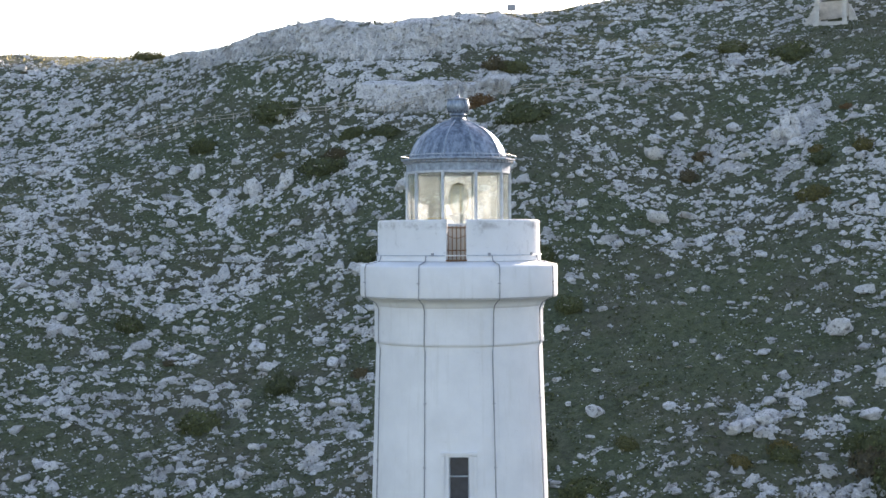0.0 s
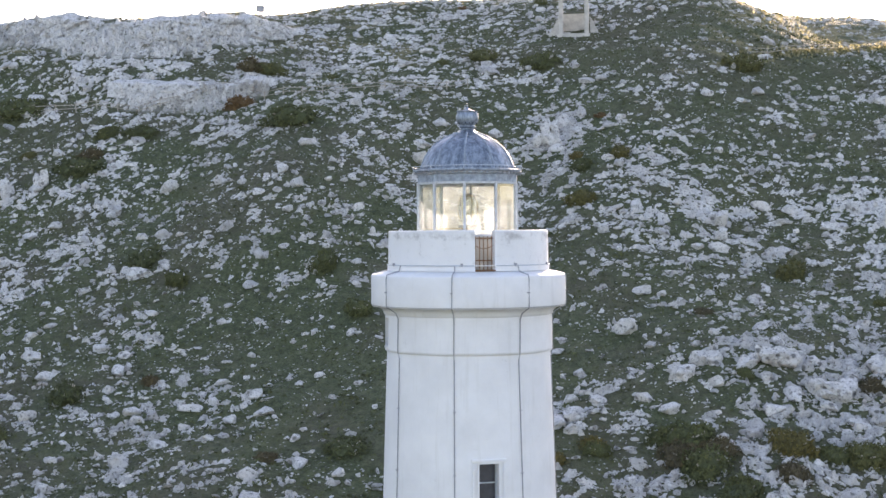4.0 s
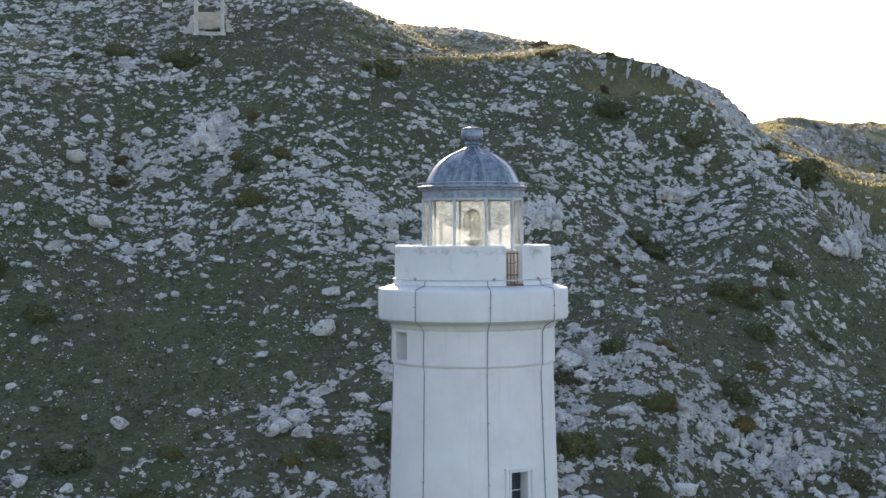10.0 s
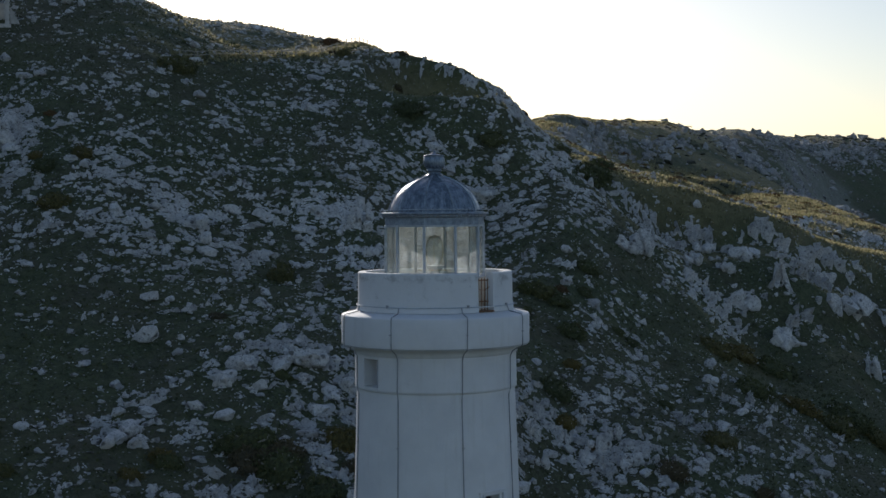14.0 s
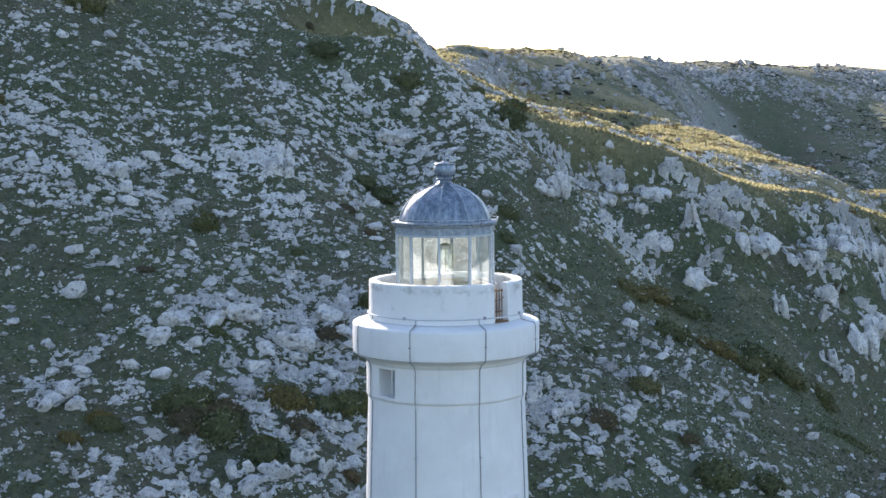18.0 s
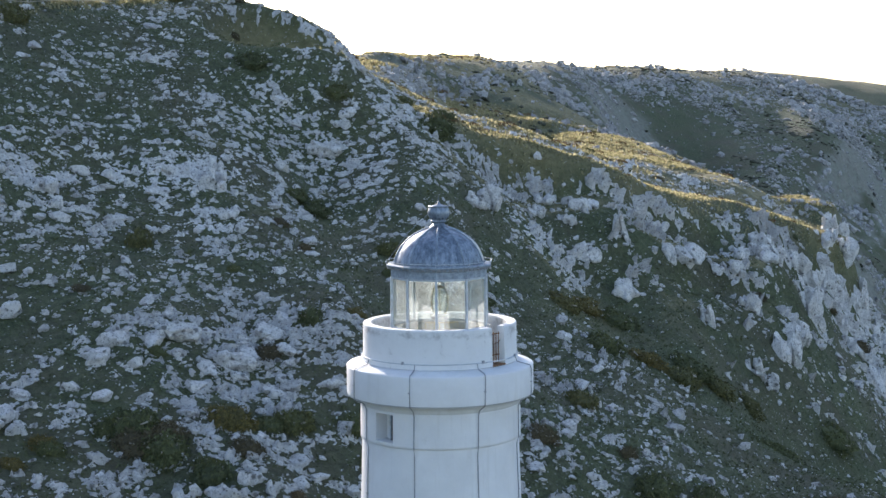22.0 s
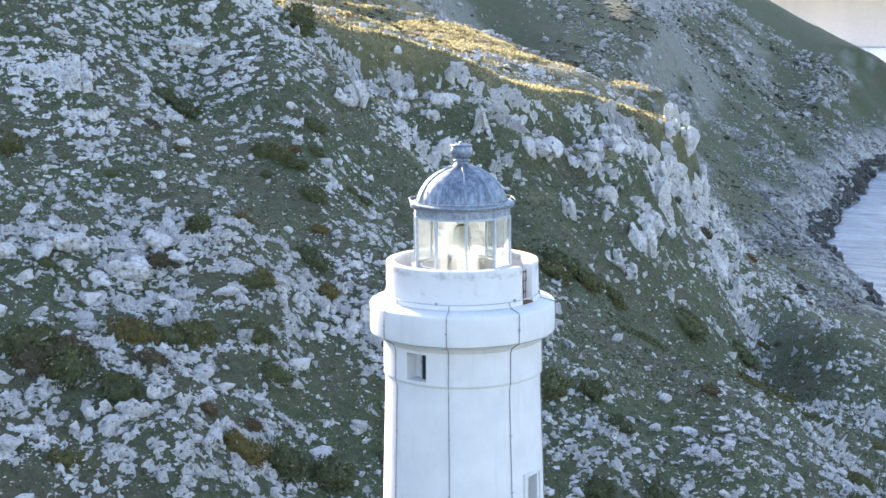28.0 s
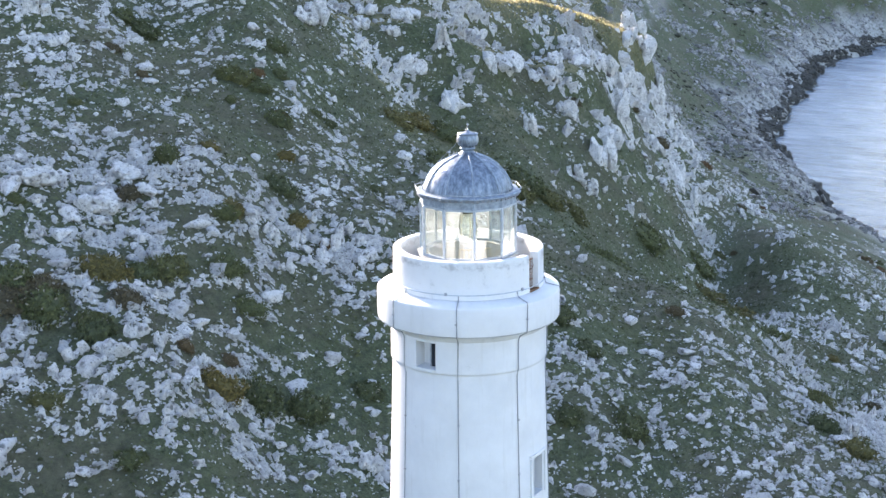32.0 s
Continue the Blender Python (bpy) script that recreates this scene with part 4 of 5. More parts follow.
def rockiness(x, y, octaves=5):
    """How far the rock stands out of the turf: above 0 it is bare stone."""
    rib = 1 - np.clip(np.abs(cloud(x * 0.8, y, 2.6, 57, 4, 0.62) - 0.5) / 0.11, 0, 1)
    p = 0.5 + (cloud(x * 0.85, y, 0.85, 55, octaves - 1, 0.76) - 0.5) * 0.80 + 0.15 * (rib - 0.46) + (cloud(x, y, 6, 66, 3) - 0.5) * 0.26 + (cloud(x, y, 36, 77, 3) - 0.5) * 0.16
    p = p + 0.020 * np.sin(land(x, y, False) * 1.5 + (cloud(x, y, 30, 91, 3) - 0.5) * 9)
    for ox, oy, reach, much in OUTCROPS:
        p = p + much * np.exp(-((x - ox) ** 2 + (y - oy) ** 2) / reach**2)
    for ox, oy, reach, much in BARE:
        p = p - much * np.exp(-((x - ox) ** 2 + (y - oy) ** 2) / reach**2)
    for (ax, ay), (bx, by), wide, much in LEDGES:
        u = np.clip(((x - ax) * (bx - ax) + (y - ay) * (by - ay)) / ((bx - ax) ** 2 + (by - ay) ** 2), 0, 1)
        p = p + much * np.exp(-((x - ax - u * (bx - ax)) ** 2 + (y - ay - u * (by - ay)) ** 2) / wide**2)
    return p - 0.572


def cells(x, y, size, seed):
    """Uneven cells: distance to the nearest seed and to the next, the cell's chance, and the way from its seed."""
    gx, gy = np.floor(x / size), np.floor(y / size)
    f1, f2 = np.full(x.shape, 9e9), np.full(x.shape, 9e9)
    luck, dx, dy = np.zeros(x.shape), np.zeros(x.shape), np.zeros(x.shape)
    for i in (-1, 0, 1):
        for j in (-1, 0, 1):
            px = (gx + i + lattice(gx + i, gy + j, seed)) * size
            py = (gy + j + lattice(gx + i, gy + j, seed + 1)) * size
            ax, ay = x - px, y - py
            d = np.hypot(ax, ay)
            near = d < f1
            f2 = np.where(near, f1, np.minimum(f2, d))
            f1 = np.where(near, d, f1)
            luck = np.where(near, lattice(gx + i, gy + j, seed + 2), luck)
            dx, dy = np.where(near, ax, dx), np.where(near, ay, dy)
    return f1 / size, f2 / size, luck, dx, dy


def outcrop_sheet():
    """Bare limestone that breaks through the turf: blocks, cracks and ledges in one jagged skin."""
    rng = np.random.RandomState(4)
    step = 0.0016
    az = np.arange(radians(-22.5), radians(76), step)
    lr = np.arange(math.log(56), math.log(300), step)
    a, r = np.meshgrid(az, lr, indexing="ij")
    a = a + (rng.rand(*a.shape) - 0.5) * step * 0.6
    r = np.exp(r + (rng.rand(*a.shape) - 0.5) * step * 0.6)
    shape = a.shape
    x, y = CENTRE[0] + r * np.sin(a), CENTRE[1] + r * np.cos(a)
    z = land(x.ravel(), y.ravel()).reshape(shape)
    gr = np.gradient(z, axis=1) / np.gradient(r, axis=1)
    ga = np.gradient(z, axis=0) / (np.gradient(a, axis=0) * r)
    zx, zy = gr * np.sin(a) + ga * np.cos(a), gr * np.cos(a) - ga * np.sin(a)
    m = rockiness(x.ravel(), y.ravel()).reshape(shape)
    steep = np.hypot(gr, ga)
    grassy = shelf(x.ravel(), y.ravel())[0].reshape(shape)
    m = m - 0.09 * ease((0.30 - gr) / 0.2) * ease((r - 170) / 30) - 0.35 * ease((grassy - 0.35) / 0.3)
    cliff = ease((radians(20) - a) / 0.1) * ease((steep - 0.8) / 0.35) * ease((r - 130) / 30)
    m = m + 0.10 * cliff
    spur = ease((a - radians(47)) / 0.09) * ease((r - 118) / 14) * ease((290 - r) / 25) * (1 - ease((grassy - 0.35) / 0.3))
    m = m + 0.09 * ease(grassy / 0.1) * (1 - ease((grassy - 0.3) / 0.2))
    m = m + spur * ((cloud(x.ravel(), y.ravel() * 0.55, 5.5, 155, 5, 0.66).reshape(shape) - 0.5) * 0.62 + 0.11 * ease((steep - 0.55) / 0.5) - 0.045)
    m = m - 0.19 * ease((0.36 - cells(x, y + 1.1 * z, 0.75, 331)[0]) / 0.14)
    face = y + 1.1 * z
    f1, f2, luck, dx, dy = cells(x, face, 0.80, 301)
    g1, g2, luck2, ex, ey = cells(x, face, 0.40, 311)
    turn = luck * 40
    top = 0.16 + 0.50 * luck**1.4 + 0.20 * (dx * np.sin(turn) + dy * np.cos(turn)) + 0.20 * (luck2 - 0.4) + 0.22 * (ex * np.sin(luck2 * 50) + ey * np.cos(luck2 * 50))
    crack = 0.30 * (1 - ease((f2 - f1) / 0.16)) + 0.16 * (1 - ease((g2 - g1) / 0.25))
    massive = np.maximum(cliff, spur * ease((steep - 0.5) / 0.4))
    b1, b2, luck3, bx, by = cells(x, face, 2.8, 321)
    top = top + massive * (0.7 * luck3 - 0.2 + 0.16 * (bx * np.sin(luck3 * 60) + by * np.cos(luck3 * 60)))
    crack = crack + massive * 0.6 * (1 - ease((b2 - b1) / 0.14))
    top = top + 0.30 * (cloud(x.ravel(), y.ravel(), 0.7, 201, 3, 0.7).reshape(shape) - 0.5)
    h = np.where(m > 0, np.sqrt(np.clip(m / 0.06, 0, 1)) * np.maximum(top, 0.05) * (0.55 + 5.0 * np.clip(m, 0, 0.12)) - crack * ease(m / 0.05) + 0.02, m * 4)
    h = np.maximum(np.where(h > 0, h * (0.62 + 0.9 * spur + 0.7 * cliff), h), -0.12)
    up = np.stack([-zx, -zy, np.ones(shape)], -1)
    up /= np.linalg.norm(up, axis=-1)[..., None]
    up = up * 0.8 + np.array([0, 0, 0.2])
    place = np.stack([x, y, z], -1) + up * h[..., None]
    na, nr = shape
    i, j = np.meshgrid(np.arange(na - 1), np.arange(nr - 1), indexing="ij")
    quads = np.stack([i * nr + j, i * nr + j + 1, (i + 1) * nr + j + 1, (i + 1) * nr + j], -1).reshape(-1, 4)
    flat_h = h.ravel()
    quads = quads[flat_h[quads].max(1) > 0.0]
    used, back = np.unique(quads.ravel(), return_inverse=True)
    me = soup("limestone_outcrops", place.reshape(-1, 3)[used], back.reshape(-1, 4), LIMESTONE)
    return tagged(new("limestone_outcrops", me), "jagged white limestone ledges breaking through the turf", "outcrops", kind="stuff")


def level(x, y):
    """1 on the level tops and shelves that carry dry grass."""
    e = 1.5
    g = (land(x + e * 0.5, y + e * 0.86, False) - land(x - e * 0.5, y - e * 0.86, False)) / (2 * e)
    flat = ease((0.30 - g) / 0.15) * ease((np.hypot(x - CENTRE[0], y - CENTRE[1]) - 150) / 40)
    return np.maximum(flat, shelf(x, y)[0])


def stone_cover(x, y):
    p = rockiness(x, y, 3)
    return np.maximum(ease((p + 0.12) / 0.14), 0.27 * ease((p + 0.36) / 0.16)) * (1 - 0.92 * level(x, y))


def stones_mesh(name, x, y, size, rng, level, kinds, mat, flat=0.62, sink=0.25):
    shapes = [chip(100 * level + k + 1, level, flat + 0.25 * (k % 3) / 2) if level > 4 else blob(100 * level + k + 1, level, flat + 0.25 * (k % 3) / 2) for k in range(kinds)]
    up, steep = slope_frames(x, y)
    z = land(x, y)
    n = len(x)
    kind = rng.randint(0, kinds, n)
    turn = rng.rand(n) * math.tau
    stretch = np.stack([1 + 0.5 * rng.rand(n), 0.65 + 0.35 * rng.rand(n), 0.6 + 0.7 * rng.rand(n)], -1) * size[:, None]
    contour = np.stack([up[:, 1], -up[:, 0], np.zeros(n)], -1) + 1e-3
    contour /= np.linalg.norm(contour, axis=1)[:, None]
    lean = up * 0.55 + np.array([0, 0, 0.45])
    lean += rng.randn(n, 3) * 0.18
    lean /= np.linalg.norm(lean, axis=1)[:, None]
    spin = rng.randn(n) * 0.6
    side = np.cross(lean, contour)
    side /= np.linalg.norm(side, axis=1)[:, None]
    front = np.cross(side, lean)
    ax = front * np.cos(spin)[:, None] + side * np.sin(spin)[:, None]
    ay = np.cross(lean, ax)
    all_v, all_f, base = [], [], 0
    for k in range(kinds):
        pick = np.where(kind == k)[0]
        v, f = shapes[k]
        if len(pick) == 0:
            continue
        c, s = np.cos(turn[pick]), np.sin(turn[pick])
        vx = v[None, :, 0] * stretch[pick, None, 0]
        vy = v[None, :, 1] * stretch[pick, None, 1]
        vz = v[None, :, 2] * stretch[pick, None, 2]
        flip = np.where(rng.rand(len(pick)) < 0.5, -1.0, 1.0)[:, None]
        world_v = vx[..., None] * ax[pick, None] * flip[..., None] + vy[..., None] * ay[pick, None] * flip[..., None] + vz[..., None] * lean[pick, None]
        centre = np.stack([x[pick], y[pick], z[pick]], -1) + up[pick] * (size[pick] * sink)[:, None]
        world_v += centre[:, None]
        all_v.append(world_v.reshape(-1, 3))
        all_f.append((f[None] + (base + np.arange(len(pick)) * len(v))[:, None, None]).reshape(-1, 3))
        base += len(pick) * len(v)
    return soup(name, np.concatenate(all_v), np.concatenate(all_f), mat)


def on_lines(lines, step, wide, seed):
    rng = np.random.RandomState(seed)
    pts = []
    for line in lines:
        for (ax, ay), (bx, by) in zip(line, line[1:]):
            n = max(1, int(math.hypot(bx - ax, by - ay) / step))
            for i in range(n):
                u = (i + rng.rand()) / n
                pts.append((ax + (bx - ax) * u + rng.randn() * wide, ay + (by - ay) * u + rng.randn() * wide))
    return np.array(pts), rng


def stone_fields():
    x, y, rng = scatter(330000, 5, 58, 262, -22, 76, stone_cover)
    size = np.clip(0.075 * rng.rand(len(x)) ** -0.40, 0.075, 0.36)
    tagged(new("small_stones", stones_mesh("small_stones", x, y, size, rng, 8, 20, LIMESTONE, 0.5, 0.2)), "pale limestone stones strewn over the turf", "stones", kind="stuff")
    x, y, rng = scatter(44000, 6, 60, 330, -22, 74, lambda a, b: stone_cover(a, b) ** 1.3)
    size = np.clip(0.26 * rng.rand(len(x)) ** -0.34, 0.26, 0.85)
    tagged(new("outcrop_stones", stones_mesh("outcrop_stones", x, y, size, rng, 22, 20, LIMESTONE, 0.55, 0.15)), "angular pale limestone blocks in the turf", "rocks", kind="stuff")
    def far(a, b):
        e = 4.0
        steep = np.hypot(land(a + e, b, False) - land(a - e, b, False), land(a, b + e, False) - land(a, b - e, False)) / (2 * e)
        return ease((cloud(a, b, 36, 58, 4, 0.6) - 0.48) / 0.12) * 0.7 * ease((steep - 0.20) / 0.2) + 0.05
    x, y, rng = scatter(120000, 7, 300, 1000, 38, 71, far)
    size = np.clip(0.24 * rng.rand(len(x)) ** -0.42, 0.24, 1.5) * (0.5 + np.hypot(x, y) / 560)
    tagged(new("far_stones", stones_mesh("far_stones", x, y, size, rng, 10, 14, RIM_ROCK)), "pale limestone outcrops on the far slope", "rocks", kind="stuff")
    # broken rock faces below the rim of the plateau and on the headland
    bands = [[(521, 369), (547, 369), (593, 365), (633, 365), (670, 365), (672, 345), (641, 319)], [(706, 342), (760, 360), (809, 374), (874, 384), (901, 375), (912, 362)],
             [(352, 266), (334, 252), (307, 229)], [(385, 279), (391, 276), (398, 280)], [(904, 366), (919, 355), (924, 340), (920, 322)], [(867, 291), (841, 300), (816, 266)],
             [(489, 243), (520, 250), (554, 254), (562, 252), (561, 244)], [(705, 345), (690, 335), (672, 330)]]
    near = [[(305, 168), (325, 164), (345, 160)], [(250, 186), (275, 182), (300, 175)], [(181, 184), (192, 185), (210, 198), (232, 214), (248, 218), (280, 233), (287, 233)]]
    pts, rng = on_lines(bands * 4, 1.9, 7.0, 34)
    size = 0.6 + 1.7 * rng.rand(len(pts)) ** 2.4
    tagged(new("rim_rocks", stones_mesh("rim_rocks", pts[:, 0], pts[:, 1], size, rng, 20, 16, RIM_ROCK, 1.0, -0.15)), "pale broken rock faces below the plateau's rim", "rocks", kind="stuff")
    pts, rng = on_lines(near * 3, 1.1, 3.2, 35)
    size = 0.4 + 1.1 * rng.rand(len(pts)) ** 2.4
    tagged(new("shelf_rocks", stones_mesh("shelf_rocks", pts[:, 0], pts[:, 1], size, rng, 20, 16, RIM_ROCK, 1.0, 0.0)), "pale rocks under the far grassy shelf", "rocks", kind="stuff")
    def shore(a, b):
        z = land(a, b, False)
        return ease((-26 - z + (cloud(a, b, 22, 29, 4) - 0.5) * 30) / 14) * (z > SEA_LEVEL + 5.0) * (0.35 + 0.65 * cloud(a, b, 12, 27, 3))
    x, y, rng = scatter(80000, 8, 150, 1050, 58, 77, shore)
    size = np.clip(0.5 * rng.rand(len(x)) ** -0.30, 0.5, 2.0)
    tagged(new("shore_rocks", stones_mesh("shore_rocks", x, y, size, rng, 14, 16, COAST_ROCK)), "grey sea-worn rocks along the shore", "rocks", kind="stuff")
    pts, rng = on_lines([COAST[1:-1]] * 12, 0.5, 9.0, 36)
    x, y = pts.T
    low = land(x, y) - SEA_LEVEL
    keep = (low > -2.0) & (low < 4.5 + 4.0 * cloud(x, y, 18, 149, 3))
    x, y = x[keep], y[keep]
    size = 0.6 + 1.3 * rng.rand(len(x)) ** 2.2
    tagged(new("tide_rocks", stones_mesh("tide_rocks", x, y, size, rng, 13, 12, WET_ROCK)), "dark wet rocks at the waterline", "rocks", kind="stuff")


outcrop_sheet()
stone_fields()


def rock_face(name, line, batter, bulge, label, seed):
    """A broken limestone face along a step of the hill: blocks, cracks, hollows and overhangs."""
    step = 0.22
    pts = []
    for (ax, ay), (bx, by) in zip(line, line[1:]):
        n = max(2, int(math.hypot(bx - ax, by - ay) / step))
        pts += [(ax + (bx - ax) * k / n, ay + (by - ay) * k / n) for k in range(n)]
    pts = np.array(pts)
    for _ in range(40):
        pts[1:-1] = (pts[:-2] + 2 * pts[1:-1] + pts[2:]) / 4
    way = np.gradient(pts, axis=0)
    way /= np.linalg.norm(way, axis=1)[:, None]
    back = np.stack([-way[:, 1], way[:, 0]], -1)
    run = np.arange(len(pts)) * step
    low = land(*(pts - back * 2.6).T) - 0.6
    high = np.maximum(land(*(pts + back * 3.0).T) + 0.35 + 0.9 * (cloud(run, run * 0, 3.0, seed + 9, 4, 0.6) - 0.5), low + 0.1)
    rows = 34
    v = np.linspace(0, 1, rows)[None, :]
    u = np.repeat(run[:, None], rows, 1)
    z = low[:, None] + (high - low)[:, None] * v
    f1, f2, luck, dx, dy = cells(u, z * 1.15, 2.3, seed)
    g1, g2, luck2, ex, ey = cells(u, z * 1.2, 0.85, seed + 3)
    out = bulge * ((cloud(u, z * 0.8, 7, seed + 5, 4, 0.55) - 0.5) * 2.6 + 0.55 * luck + 0.3 * luck2 + 0.12 * (dx * np.sin(luck * 40) + dy * np.cos(luck * 40)))
    out = out - bulge * (0.55 * (1 - ease((f2 - f1) / 0.14)) + 0.25 * (1 - ease((g2 - g1) / 0.2)))
    out = out - bulge * 0.9 * ease((cloud(u * 0.6, z * 1.3, 3.2, seed + 7, 3) - 0.62) / 0.08) + bulge * 0.3 * (cloud(u, z, 0.7, seed + 8, 3, 0.7) - 0.5)
    ends = ease(u / 4) * ease((run[-1] - u) / 4)
    away = (-out * ends + batter * (v - 0.5) * 2 + 2.2 * ease((v - 0.86) / 0.14))
    place = np.concatenate([pts[:, None, :] + back[:, None, :] * away[..., None], z[..., None]], -1)
    i, j = np.meshgrid(np.arange(len(pts) - 1), np.arange(rows - 1), indexing="ij")
    quads = np.stack([i * rows + j, (i + 1) * rows + j, (i + 1) * rows + j + 1, i * rows + j + 1], -1).reshape(-1, 4)
    return tagged(new(name, soup(name, place.reshape(-1, 3), quads, LIMESTONE)), label, "cliff")


rock_face("white_cliff", SCARPS[0][0], 1.1, 0.85, "white limestone cliff with hollows along the crest", 501)
rock_face("rock_wall", SCARPS[1][0], 0.6, 0.55, "low white rock wall behind the wooden fence", 541)


def crags():
    """Upright blocks and pinnacles along the steps of the hill."""
    pts, rng = on_lines([[(x, y - 4) for x, y in s[0]] for s in SCARPS[2:4]] * 2, 1.5, 3.5, 33)
    keep = rng.rand(len(pts)) < ease((cloud(pts[:, 0], pts[:, 1], 8, 65, 4, 0.6) - 0.46) / 0.14)
    pts = pts[keep]
    size = 0.35 + 0.75 * rng.rand(len(pts)) ** 2.2
    tagged(new("spur_rocks", stones_mesh("spur_rocks", pts[:, 0], pts[:, 1], size, rng, 3, 10, LIMESTONE, 0.95, 0.05)), "weathered limestone rocks under the grassy shelf", "rocks", kind="stuff")


def standing_crags():
    blocks = []
    for k in range(12):
        v, f = blob(640 + k, 3, 1.5)
        blocks.append(soup("block", v, f, LIMESTONE))
    rng = np.random.RandomState(12)
    # place, half width, height
    spots = [(118.5, 76.0, 1.0, 5.5), (128.4, 72.9, 2.8, 4.5), (111.1, 76.0, 1.9, 2.9), (121.8, 64.8, 1.1, 5.1), (155.9, 69.1, 2.6, 6.5),
             (134.9, 60.6, 2.6, 5.4), (183.3, 80.4, 1.6, 6.3), (97.4, 80.8, 1.8, 3.4), (175.6, 66.7, 1.7, 6.5), (62.0, 88.0, 1.7, 3.0),
             (163.3, 72.3, 1.8, 4.5), (151.8, 72.4, 2.2, 3.4), (146.0, 74.1, 1.8, 3.0), (132.5, 79.3, 1.7, 2.9), (113.4, 80.4, 1.8, 2.2),
             (135.5, 66.6, 1.6, 2.7), (176.2, 70.6, 1.3, 4.7), (178.6, 65.4, 1.3, 4.7), (177.2, 73.7, 1.1, 3.8), (125.7, 58.1, 1.2, 3.0),
             (51.9, 50.9, 0.7, 1.7), (58.4, 51.8, 0.7, 2.0), (57.6, 48.2, 0.8, 2.4), (50.1, 47.8, 0.6, 1.7), (32.4, 41.8, 0.6, 1.8),
             (23.5, 45.7, 0.9, 1.5), (38.8, 31.9, 0.9, 2.0), (81.1, 10.1, 0.8, 2.9), (30.1, 45.1, 0.9, 1.6), (27.3, 44.9, 0.8, 1.4),
             (59.4, 48.9, 0.7, 2.0), (49.5, 50.7, 0.6, 1.5), (55.4, 48.4, 0.7, 1.6), (30.7, 43.8, 0.6, 1.7), (23.2, 42.3, 0.7, 1.3),
             (33.4, 114.6, 1.4, 3.6), (97.5, 111.7, 2.8, 2.8), (126.9, 137.9, 2.9, 3.9), (122.3, 128.5, 1.4, 3.5), (63.0, 88.8, 1.3, 2.9),
             (84.5, 95.1, 2.4, 2.7), (94.8, 112.3, 1.4, 2.6), (75.8, 92.7, 1.0, 1.7), (89.0, 97.0, 1.3, 2.4), (58.2, 45.5, 1.0, 1.9),
             (56.9, 48.6, 0.8, 1.9), (55.0, 50.4, 0.7, 1.7), (51.8, 50.6, 0.6, 1.6), (-23.5, 124.0, 1.2, 3.1), (-27.4, 123.9, 1.5, 3.1),
             (-35.2, 129.9, 1.5, 2.4), (32.5, 113.2, 1.7, 2.9), (35.0, 117.0, 0.9, 2.4), (-12.0, 141.6, 1.0, 1.6), (1.8, 143.0, 0.9, 1.5),
             (-8.5, 116.3, 1.0, 1.6), (44.2, 92.9, 1.7, 2.6), (44.0, 89.7, 1.1, 2.0), (64.5, 90.6, 1.0, 2.5), (59.3, 82.8, 1.3, 2.0),
             (93.1, 78.9, 1.6, 2.7), (118.5, 81.3, 2.2, 2.7), (115.2, 85.7, 1.6, 2.1), (57.9, 45.4, 1.1, 1.7), (83.9, 95.2, 1.6, 2.3),
             (112.7, 70.4, 2.3, 3.5), (111.3, 75.8, 1.6, 2.3), (27.9, 44.7, 1.6, 1.7), (25.6, 46.4, 0.9, 1.6), (90.8, 97.5, 1.3, 1.8),
             (109.0, 82.5, 1.4, 2.2), (139.9, 71.1, 1.9, 3.2), (159.8, 78.4, 1.8, 3.0), (168.8, 77.7, 1.8, 3.6), (140.0, 62.5, 1.9, 4.7),
             (124.2, 59.5, 1.2, 3.2), (199.0, 86.5, 2.2, 5.5), (203.5, 86.0, 1.8, 4.5), (194.0, 82.0, 2.4, 5.0), (207.0, 90.0, 1.6, 3.8),
             (189.0, 83.0, 2.0, 4.2), (198.0, 80.5, 1.7, 5.2), (205.0, 81.0, 1.4, 4.6), (211.0, 86.0, 1.5, 3.6), (201.0, 76.0, 1.6, 4.4), (162.0, 74.0, 2.3, 4.6),
             (161.0, 70.5, 2.0, 5.0), (143.0, 63.0, 2.1, 4.4), (196.0, 76.0, 1.5, 4.2)]
    for i, (x, y, half, high) in enumerate(spots):
        z = float(land(np.array([x]), np.array([y]))[0])
        ob = new("crag")
        turn = pose(x, y, z - 0.12 * high, rng.randn() * 5, rng.randn() * 5, -35 + rng.randn() * 15)
        ob.matrix_world = turn
        for k in range(7 if half > 1.7 else 5):
            s = 0.34 + 0.24 * rng.rand()
            block = new("block", blocks[rng.randint(12)])
            block.parent = ob
            at = Vector((rng.uniform(-0.75, 0.75) * half, rng.uniform(-0.4, 0.4) * half, rng.uniform(0.05, 0.42) * high))
            block.matrix_world = turn @ Matrix.Translation(at) @ pose(0, 0, 0, rng.randn() * 8, rng.randn() * 8, rng.rand() * 360) @ Matrix.Diagonal((half * s, half * s, high * s * 0.55, 1))
        tagged(ob, "tall weathered limestone crag standing out of the slope" if high > 3.3 else "broken pale limestone crag on the slope", "crag", "crags on the spur")


crags()
standing_crags()


